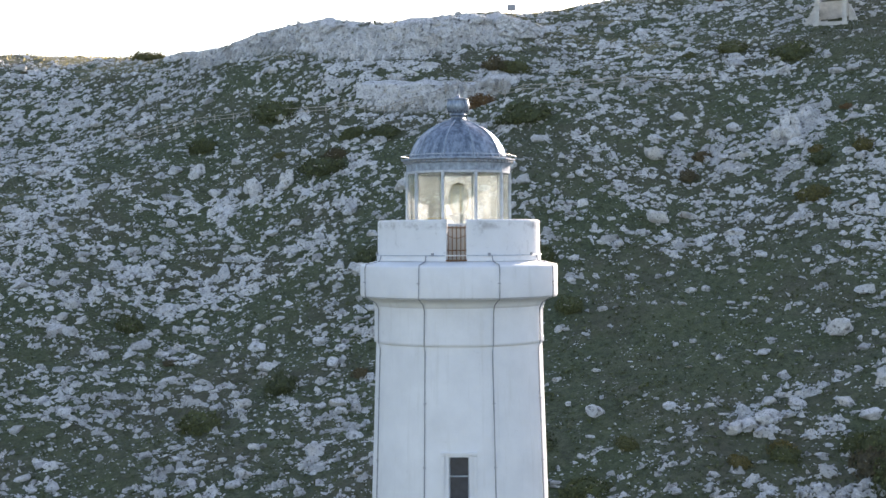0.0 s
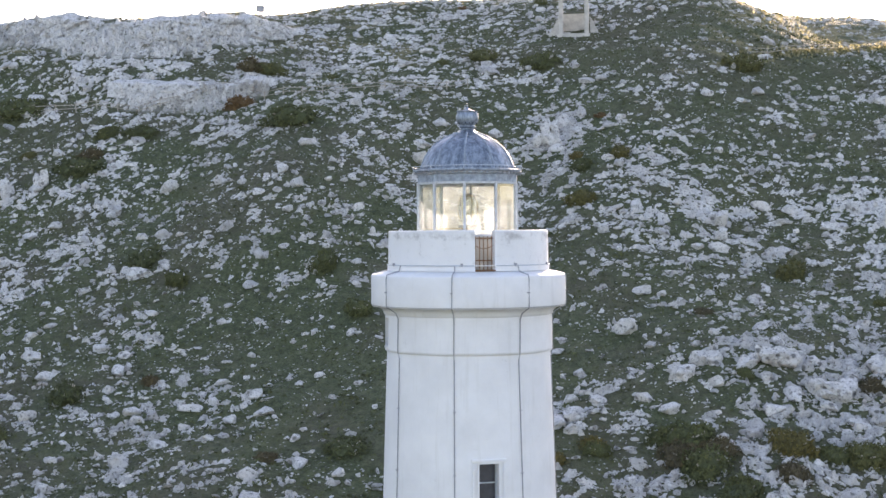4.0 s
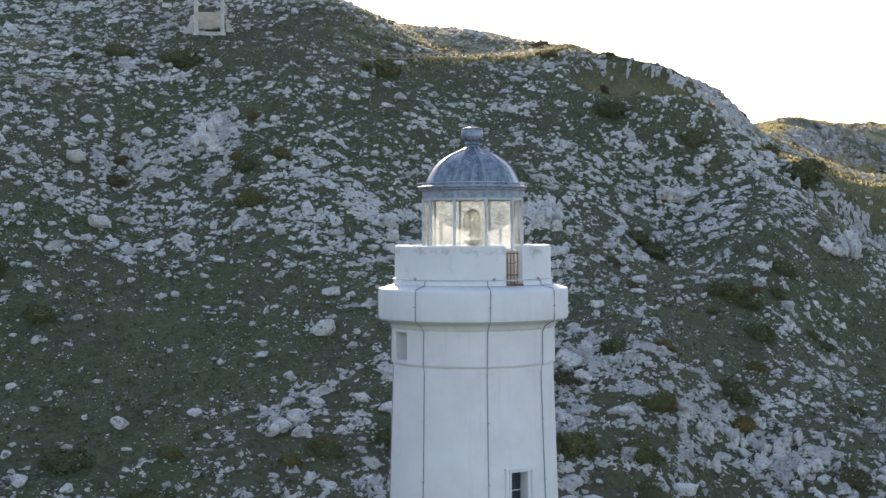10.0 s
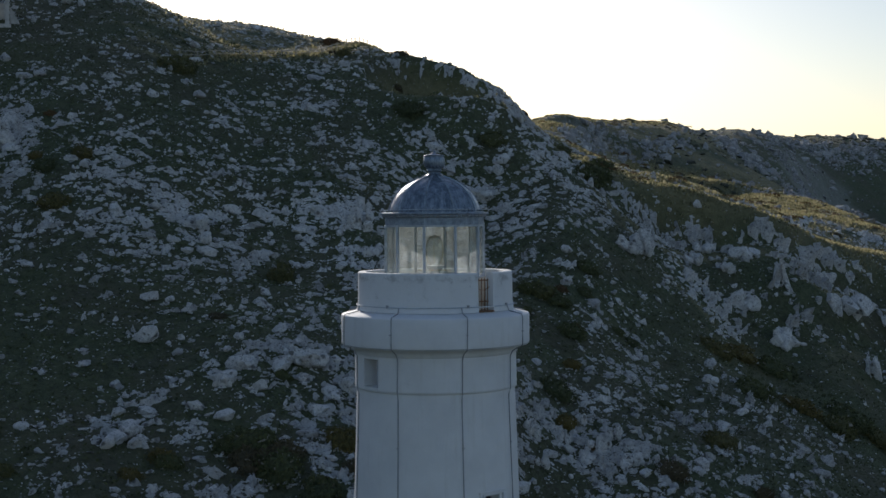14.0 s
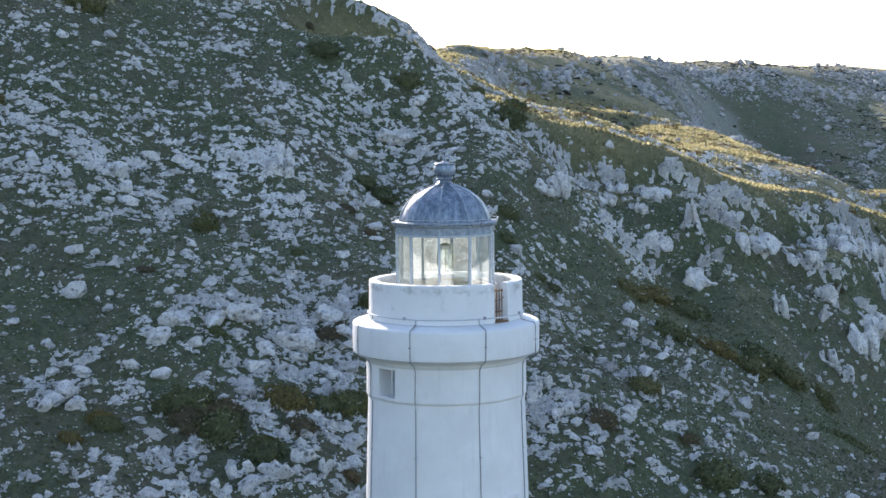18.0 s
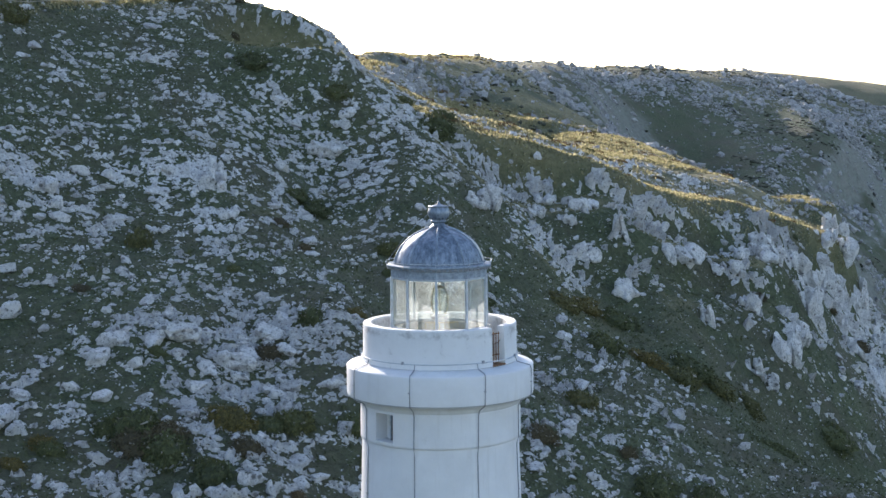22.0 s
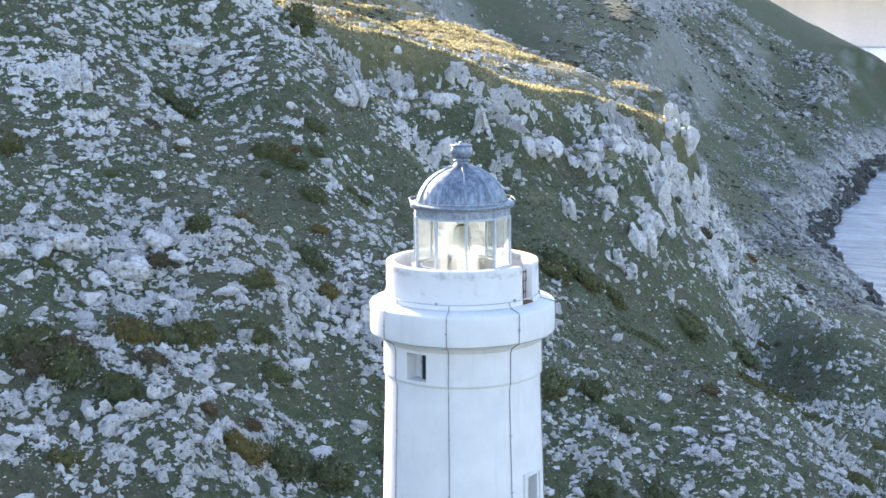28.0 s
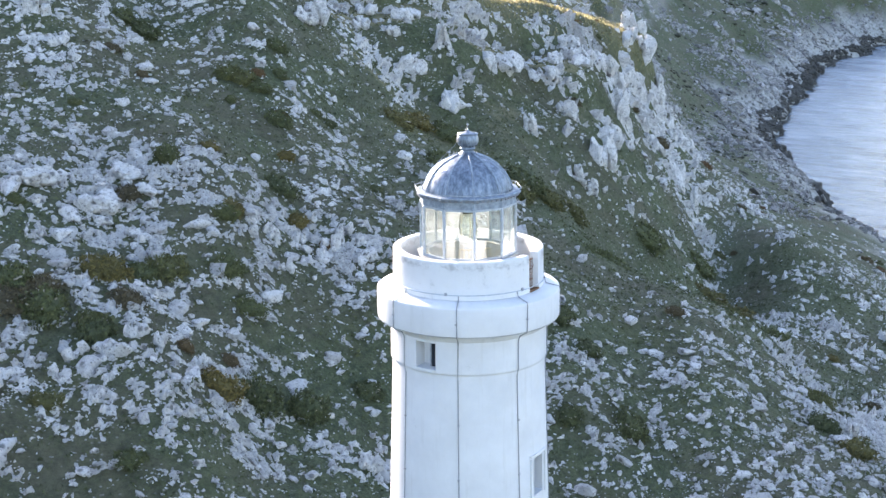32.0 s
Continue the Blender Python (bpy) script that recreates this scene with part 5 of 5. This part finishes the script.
# ---- shrubs and dry grass ----
def shrub_mesh(seed, mat):
    """A dense cushion of small leaves over a dark core."""
    rng = np.random.RandomState(seed)
    off = rng.rand(3) * 30
    def surface(w):
        n = np.array([noise.noise(Vector(q * 1.7 + off)) + 0.5 * noise.noise(Vector(q * 4.5 + off)) for q in w])
        return w * (0.92 + 0.42 * n)[:, None] * np.array([1.0, 1.0, 0.50])
    bm = bmesh.new()
    bmesh.ops.create_icosphere(bm, subdivisions=2, radius=1.0)
    w = np.array([q.co[:] for q in bm.verts])
    tri = np.array([[q.index for q in face.verts] for face in bm.faces])
    bm.free()
    core = surface(w) * 0.84
    w = rng.randn(1300, 3)
    w[:, 2] = np.abs(w[:, 2] + 0.25) - 0.25
    w /= np.linalg.norm(w, axis=1)[:, None]
    p = surface(w) * (0.86 + 0.24 * rng.rand(1300))[:, None]
    a, b = rng.randn(1300, 3), rng.randn(1300, 3)
    a *= 0.07 / np.linalg.norm(a, axis=1)[:, None]
    b *= 0.07 / np.linalg.norm(b, axis=1)[:, None]
    v = np.stack([p + a, p + b, p - a * 0.8 - b * 0.5], 1).reshape(-1, 3)
    f = np.arange(3900).reshape(-1, 3) + len(core)
    return soup("leaves", np.concatenate([core, v]), np.concatenate([tri, f]), mat)


def twigs(seed):
    rng = np.random.RandomState(seed)
    bm = bmesh.new()
    for _ in range(7):
        a = rng.rand() * math.tau
        tube(bm, [(0, 0, -0.12), (0.25 * math.cos(a), 0.25 * math.sin(a), 0.12), (0.6 * math.cos(a), 0.6 * math.sin(a), 0.32)], 0.03, 5)
    me = bpy.data.meshes.new("twigs")
    bm.to_mesh(me)
    bm.free()
    me.materials.append(WOOD)
    return me


def shrubs():
    green = [(shrub_mesh(40 + k, SHRUB_LEAF), twigs(60 + k)) for k in range(5)]
    brown = [(shrub_mesh(50 + k, HEATH_LEAF), twigs(70 + k)) for k in range(3)]
    x, y, rng = scatter(1500, 9, 62, 300, -22, 76, lambda a, b: ease((cloud(a, b, 22, 19, 3) - 0.48) / 0.12) * ease((0.03 - rockiness(a, b, 3)) / 0.05) * 0.75)
    size = np.clip(0.6 * rng.rand(len(x)) ** -0.33, 0.6, 1.7)
    hue = rng.rand(len(x)) < 0.4
    known = [(-27.6, 140.7, 2.8), (-19.3, 125.2, 2.5), (4.5, 123.4, 2.9), (-36.1, 136.5, 1.8), (-12.6, 129.5, 1.7), (-11.6, 103.0, 2.1), (-17.9, 82.1, 1.8), (-24.1, 75.6, 1.9), (-8.6, 97.1, 1.4),
             (-35.4, 96.6, 1.7), (20.8, 55.5, 1.0), (-56.0, 188.0, 2.8), (7.2, 55.1, 1.6), (32.5, 99.5, 1.6), (-16.5, 130.8, 1.4), (5.3, 94.4, 1.6), (7.7, 86.2, 1.4), (3.7, 62.3, 1.6),
             (34.0, 52.0, 1.9), (85.1, 108.4, 1.8), (61.3, 125.8, 2.4), (37.8, 135.6, 2.5), (31.4, 141.7, 2.1), (3.4, 141.3, 2.1), (36.8, 50.9, 1.1), (47.5, 81.4, 1.6), (71.8, 70.6, 1.6),
             (49.4, 59.8, 1.4), (59.3, 55.8, 1.6), (48.1, 52.3, 1.1), (20.7, 56.3, 1.0), (39.4, 107.3, 1.4), (91.9, 100.2, 1.6), (81.4, 73.6, 1.3), (103.0, 94.5, 1.9), (73.1, 87.5, 1.6),
             (27.5, 54.9, 1.8), (27.2, 51.3, 2.0), (39.0, 50.5, 1.5), (28.3, 47.1, 1.4), (89.6, 57.6, 2.5), (97.8, 53.2, 2.4), (115.1, 55.3, 2.3), (66.2, 35.6, 2.2), (71.3, 47.1, 1.5),
             (106.0, 95.8, 2.1), (96.1, 67.9, 2.2), (94.8, 56.1, 2.1), (105.4, 53.7, 2.3), (104.9, 45.7, 2.3), (107.0, 103.5, 1.5), (101.2, 68.9, 2.1), (105.9, 67.6, 2.5), (102.6, 55.4, 2.5),
             (135.1, 53.8, 2.9), (153.1, 53.8, 2.9), (142.6, 47.6, 2.6), (25.7, 55.9, 1.2), (43.7, 48.5, 1.4), (111.5, 100.2, 1.9), (28.7, 47.9, 1.1), (33.0, 40.6, 1.7), (36.4, 40.0, 1.9),
             (39.4, 37.8, 1.6), (42.8, 45.8, 1.2), (70.0, 33.1, 1.6), (68.0, 29.5, 1.2), (119.3, 44.0, 2.7), (120.8, 41.6, 2.1), (108.4, 33.7, 2.2), (121.0, 35.8, 2.0), (61.4, 22.1, 1.9),
             (46.3, 37.2, 1.1), (49.2, 52.7, 1.3), (73.5, 85.0, 1.9), (71.5, 71.8, 1.3), (76.1, 8.1, 1.6), (58.0, 25.9, 1.3), (111.7, 27.5, 1.8), (87.6, 15.2, 1.5), (21.1, 37.4, 0.9),
             (20.9, 44.4, 1.1)]
    ruddy = [(1.0, 141.9, 1.8), (26.4, 53.1, 1.6), (28.8, 52.8, 1.3), (32.6, 48.5, 1.2), (140.9, 68.5, 1.1), (84.8, 28.4, 1.0), (123.1, 151.8, 1.6), (21.6, 110.0, 1.1), (36.0, 74.1, 0.8),
             (68.2, 39.9, 1.0), (-18.2, 127.2, 1.5), (-2.3, 62.6, 0.9)]
    kx, ky, ks = (np.array(v, float) for v in zip(*(known + ruddy)))
    hue = np.concatenate([np.arange(len(kx)) >= len(known), hue])
    x, y, size = np.concatenate([kx, x]), np.concatenate([ky, y]), np.concatenate([ks, size])
    x, y, size = x[:295], y[:295], size[:295]
    size = size * 1.15
    z = land(x, y)
    up, _ = slope_frames(x, y)
    for i in range(len(x)):
        leaves, wood = brown[i % 3] if hue[i] else green[i % 5]
        bush = new("shrub", leaves)
        bush.matrix_world = Matrix.Translation((x[i], y[i], z[i] + 0.02)) @ Vector(up[i] * 0.7 + np.array([0, 0, 0.3])).to_track_quat("Z", "Y").to_matrix().to_4x4() @ pose(0, 0, 0, 0, 0, rng.rand() * 360) @ Matrix.Diagonal((size[i], size[i] * (0.65 + 0.4 * rng.rand()), size[i] * (0.95 + 0.35 * rng.rand()) * (0.75 if size[i] > 2.4 else 1.0), 1))
        stem = new("stem", wood)
        stem.parent = bush
        tagged(bush, "reddish-brown heath cushion growing among the rocks" if hue[i] else "low dark green shrub growing among the rocks", "shrub", "shrubs on the hillside")


shrubs()


def tufts(name, x, y, size, blades, wide, tall, mat, rng):
    """Small plants: each a handful of leaf triangles."""
    z = land(x, y)
    v, f = [], []
    for k in range(blades):
        w = rng.randn(len(x), 3)
        w /= np.linalg.norm(w, axis=1)[:, None]
        w[:, 2] = np.abs(w[:, 2]) * tall
        p = np.stack([x, y, z], -1) + w * size[:, None]
        a, b = rng.randn(len(x), 3), rng.randn(len(x), 3)
        a *= (size * wide)[:, None] / np.linalg.norm(a, axis=1)[:, None]
        b *= (size * wide)[:, None] / np.linalg.norm(b, axis=1)[:, None]
        v.append(np.stack([p + a, p + b, p - a], 1).reshape(-1, 3))
        f.append(k * len(x) * 3 + np.arange(len(x) * 3).reshape(-1, 3))
    return new(name, soup(name, np.concatenate(v), np.concatenate(f), mat))


def far_scrub():
    # Real scrub, packed denser so its dark cover stands in for hill shade.
    x, y, rng = scatter(22000, 16, 330, 1000, 36, 71, lambda a, b: ease((cloud(a, b, 60, 33, 4, 0.6) - 0.44) / 0.14) * ease((land(a, b, False) + 45) / 10) * 0.8 * (slope_frames(a, b)[1] < 1.2))
    size = np.clip(0.5 * rng.rand(len(x)) ** -0.38, 0.5, 2.0) * (0.6 + np.hypot(x, y) / 900)
    me = stones_mesh("far_scrub", x, y, size, rng, 2, 6, SCRUB, 0.30, -0.04)
    tagged(new("far_scrub", me), "dark low scrub on the far slopes, thickened in place of hill shade", "scrub", kind="stuff")
    x, y, rng = scatter(1500, 24, 185, 470, 43, 61, lambda a, b: level(a, b) * ease((cloud(a, b, 14, 95, 3) - 0.42) / 0.14))
    size = np.clip(0.45 * rng.rand(len(x)) ** -0.4, 0.45, 1.8)
    tagged(tufts("shelf_heath", x, y, size, 110, 0.14, 0.45, HEATH_LEAF, rng), "dark heath cushions dotted over the straw-coloured shelf", "plants", kind="stuff")
    x, y, rng = scatter(16000, 17, 60, 290, -22, 76, lambda a, b: 0.25 + 0.75 * ease((cloud(a, b, 12, 35, 4, 0.6) - 0.46) / 0.12))
    size = np.clip(0.18 * rng.rand(len(x)) ** -0.35, 0.18, 0.7)
    tagged(tufts("heath_tufts", x, y, size, 16, 0.34, 0.5, SHRUB_LEAF, rng), "small dark tufts of heath and herbs in the turf", "plants", kind="stuff")
    x, y, rng = scatter(150000, 18, 58, 210, -22, 76, lambda a, b: ease((0.04 - rockiness(a, b, 3)) / 0.08))
    size = 0.09 + 0.17 * rng.rand(len(x)) ** 2
    tagged(tufts("turf_blades", x, y, size, 3, 0.75, 0.6, GRASS_BLADE, rng), "short green grass growing between the stones", "grass", kind="stuff")


far_scrub()


def dry_grass():
    def cover(a, b):
        e = 1.5
        g = (land(a + e * 0.5, b + e * 0.86, False) - land(a - e * 0.5, b - e * 0.86, False)) / (2 * e)
        flat = ease((0.30 - g) / 0.2) * ease((cloud(a, b, 9, 87, 4) - 0.38) / 0.15) * ease((land(a, b, False) - 12) / 12)
        return np.maximum(flat, shelf(a, b)[0] * (0.4 + 0.6 * ease((cloud(a, b, 9, 87, 4) - 0.38) / 0.15)))
    x, y, rng = scatter(120000, 12, 140, 420, -23, 62, cover)
    x2, y2, _ = scatter(260000, 15, 170, 460, 41, 63, cover)
    strip, _ = on_lines([[(63.5, 129.4), (69.6, 129.0), (79.3, 132.1), (88.3, 133.2), (99.2, 141.7), (110.0, 150.6)]] * 40, 0.8, 0.9, 19)
    x, y = np.concatenate([x, x2, strip[:, 0]]), np.concatenate([y, y2, strip[:, 1]])
    z = land(x, y)
    n = len(x)
    a = rng.rand(n) * math.tau
    h = 0.18 + 0.35 * rng.rand(n) ** 2
    w = 0.10 + 0.10 * rng.rand(n)
    p = np.stack([x, y, z - 0.05], -1)
    d = np.stack([np.cos(a), np.sin(a), 0 * a], -1) * w[:, None]
    lean = np.stack([rng.randn(n) * 0.12, rng.randn(n) * 0.12, h], -1)
    v = np.stack([p - d, p + d, p + lean + d * 0.5, p + lean - d * 0.7], 1).reshape(-1, 3)
    f = (np.arange(n) * 4)[:, None] + np.array([[0, 1, 2]])
    f2 = (np.arange(n) * 4)[:, None] + np.array([[0, 2, 3]])
    me = soup("dry_grass", v, np.concatenate([f, f2]), STRAW)
    tagged(new("dry_grass", me), "straw-coloured dry grass on the level ground", "grass", kind="stuff")


dry_grass()


# ---- boulders that stand alone ----
def boulders():
    shapes = []
    for k in range(10):
        v, f = blob(900 + k, 3, 0.72)
        shapes.append(soup("boulder", v, f, LIMESTONE))
    rng = np.random.RandomState(77)
    x, y, _ = scatter(2600, 21, 64, 170, -20, 74, lambda a, b: stone_cover(a, b) ** 2 * 0.4)
    size = (0.30 + 0.35 * rng.rand(len(x)) ** 3) * (0.75 + 0.25 * ease((np.hypot(x + 25, y + 30) - 90) / 40))
    known = [(8.5, 65.6, 1.0), (0.1, 60.9, 1.0), (-0.0, 65.2, 0.6), (28.9, 73.4, 1.2), (20.0, 59.9, 1.1), (-4.5, 71.9, 0.7), (28.6, 73.4, 1.4),
             (29.8, 62.7, 1.5), (-13.7, 84.7, 1.2), (33.9, 78.7, 0.7), (-20.8, 78.7, 1.0), (-20.1, 86.4, 1.1), (-12.1, 100.6, 1.4), (18.9, 59.4, 1.2),
             (20.3, 60.4, 0.9), (28.8, 73.3, 1.4), (30.3, 63.1, 1.4), (58.6, 79.7, 1.1), (37.9, 62.9, 1.6), (21.0, 61.2, 0.9), (17.9, 58.9, 1.0),
             (35.2, 62.8, 1.4), (32.6, 64.6, 1.2), (42.1, 59.4, 1.4), (36.1, 61.0, 0.8), (39.5, 59.4, 1.2), (32.0, 60.9, 1.1), (46.1, 60.5, 1.2),
             (45.1, 57.9, 1.0), (23.0, 63.0, 1.0), (85.6, 60.0, 1.0), (76.3, 50.7, 1.2), (38.0, 63.0, 1.6), (36.0, 63.4, 1.1), (31.9, 64.4, 1.3),
             (45.5, 61.3, 1.3), (29.9, 62.7, 1.3), (39.8, 59.0, 1.4), (45.2, 58.6, 0.9), (39.6, 57.8, 1.0), (37.5, 63.0, 1.7), (45.8, 60.6, 1.3),
             (40.5, 59.2, 1.7), (44.9, 58.5, 0.8), (39.2, 44.4, 0.9), (44.2, 56.6, 0.7), (37.3, 58.9, 1.2), (35.0, 57.4, 1.1), (40.7, 55.2, 0.8),
             (44.9, 52.5, 1.0), (79.3, 30.6, 0.9), (75.6, 26.6, 0.9), (119.2, 29.4, 1.1), (-9.6, 116.4, 1.3), (2.6, 111.2, 1.1), (18.3, 113.5, 1.5),
             (2.6, 103.2, 0.9), (53.2, 94.2, 1.2), (50.6, 95.5, 1.2), (59.3, 92.0, 1.3), (17.2, 101.3, 1.4), (42.5, 87.3, 1.2), (41.7, 95.8, 0.9),
             (75.3, 92.5, 1.3)]
    kx, ky, ks = (np.array(v, float) for v in zip(*known))
    x, y, size = np.concatenate([kx, x])[:300], np.concatenate([ky, y])[:300], np.concatenate([ks, size])[:300]
    z = land(x, y)
    for i in range(len(x)):
        ob = new("boulder", shapes[i % 10])
        s = size[i] * 0.8
        ob.matrix_world = pose(x[i], y[i], z[i] + s * 0.22, rng.randn() * 12, rng.randn() * 12, rng.rand() * 360) @ Matrix.Diagonal((s * 1.15, s * 0.9, s, 1))
        tagged(ob, "large pale limestone boulder on the slope" if s > 0.8 else "pale limestone boulder half sunk in turf", "boulder", "boulders on the slope")


boulders()


# ---- wooden fences along the path ----
def fence(line, step=2.6, tall=1.05):
    pts = []
    carry = 0.0
    for (ax, ay), (bx, by) in zip(line, line[1:]):
        ln = math.hypot(bx - ax, by - ay)
        d = carry
        while d < ln:
            pts.append((ax + (bx - ax) * d / ln, ay + (by - ay) * d / ln))
            d += step
        carry = d - ln
    arr = np.array(pts)
    z = land(arr[:, 0], arr[:, 1])
    top = new("fence")
    tagged(top, "weathered wooden post and rail fence along a path", "fence")
    rng = np.random.RandomState(len(pts))
    for (x, y), h in zip(pts, z):
        t = tall + rng.rand() * 0.12
        bm = tube(bmesh.new(), [(x, y, h - 0.3), (x + rng.randn() * 0.03, y, h + t)], 0.065, 6)
        part("post", bm, WOOD, top)
    for (a, ha), (b, hb) in zip(zip(pts, z), zip(pts[1:], z[1:])):
        for up in (0.45, 0.92):
            part("rail", tube(bmesh.new(), [(a[0], a[1] - 0.06, ha + up), (b[0], b[1] - 0.06, hb + up + rng.randn() * 0.03)], 0.045, 6), WOOD, top)
    return top


fence([(-48.5, 144.0), (-41.7, 142.2), (-34.6, 142.2), (-24.9, 139.4), (-15.5, 137.1), (-6.3, 135.7), (0.8, 134.5), (7.1, 130.6), (14.0, 131.5), (21.1, 131.8), (27.9, 130.3)])
fence([(63.5, 129.4), (69.6, 129.0), (79.3, 132.1), (88.3, 133.2), (99.2, 141.7), (110.0, 150.6)])


# ---- concrete lookout on the hilltop, signs ----
def lookout():
    x, y = 44.6, 143.9
    z = float(land(np.array([x]), np.array([y]))[0])
    top = new("concrete_lookout")
    tagged(top, "old concrete platform on two pillars with sloping side walls", "lookout")
    turn = pose(x, y, z, 0, 0, -22)
    for dx in (-1.75, 1.75):
        part("pillar", box(bmesh.new(), (0.55, 0.6, 6.6), turn @ pose(dx, -0.4, 2.9)), CONCRETE, top)
        bm = bmesh.new()
        s = 1 if dx > 0 else -1
        v = [bm.verts.new(turn @ Vector((dx + s * 0.4 + s * a, b, c))) for a, b, c in ((0, 0.2, -0.6), (1.7, 0.2, -0.6), (0, 0.2, 2.6), (0, 3.2, -0.6), (1.7, 3.2, -0.6), (0, 3.2, 2.6))]
        for q in ((0, 1, 2), (3, 5, 4), (0, 3, 4, 1), (1, 4, 5, 2), (2, 5, 3, 0)):
            bm.faces.new([v[k] for k in q])
        part("side_wall", bm, CONCRETE, top)
    part("back_wall", box(bmesh.new(), (3.6, 0.4, 4.2), turn @ pose(0, 2.4, 1.2)), CONCRETE, top)
    part("platform", box(bmesh.new(), (6.6, 4.6, 0.55), turn @ pose(0, 1.0, 5.6)), CONCRETE, top)
    part("parapet", box(bmesh.new(), (6.6, 0.3, 1.0), turn @ pose(0, -1.1, 6.3)), CONCRETE, top)
    part("foot", box(bmesh.new(), (4.4, 1.2, 0.5), turn @ pose(0, -0.4, -0.05)), CONCRETE, top)


lookout()


def sign(x, y, wide, high, tall):
    z = float(land(np.array([x]), np.array([y]))[0])
    top = new("signpost")
    tagged(top, "grey metal sign on a thin post on the crest", "sign", "signs on the crest")
    part("post", tube(bmesh.new(), [(x, y, z - 0.3), (x, y, z + tall)], 0.05, 6), SIGN, top)
    part("board", box(bmesh.new(), (wide, 0.05, high), pose(x, y - 0.06, z + tall - high / 2)), SIGN, top)


sign(3.3, 160.4, 1.2, 0.9, 2.6)
sign(14.0, 176.2, 2.4, 1.1, 2.8)
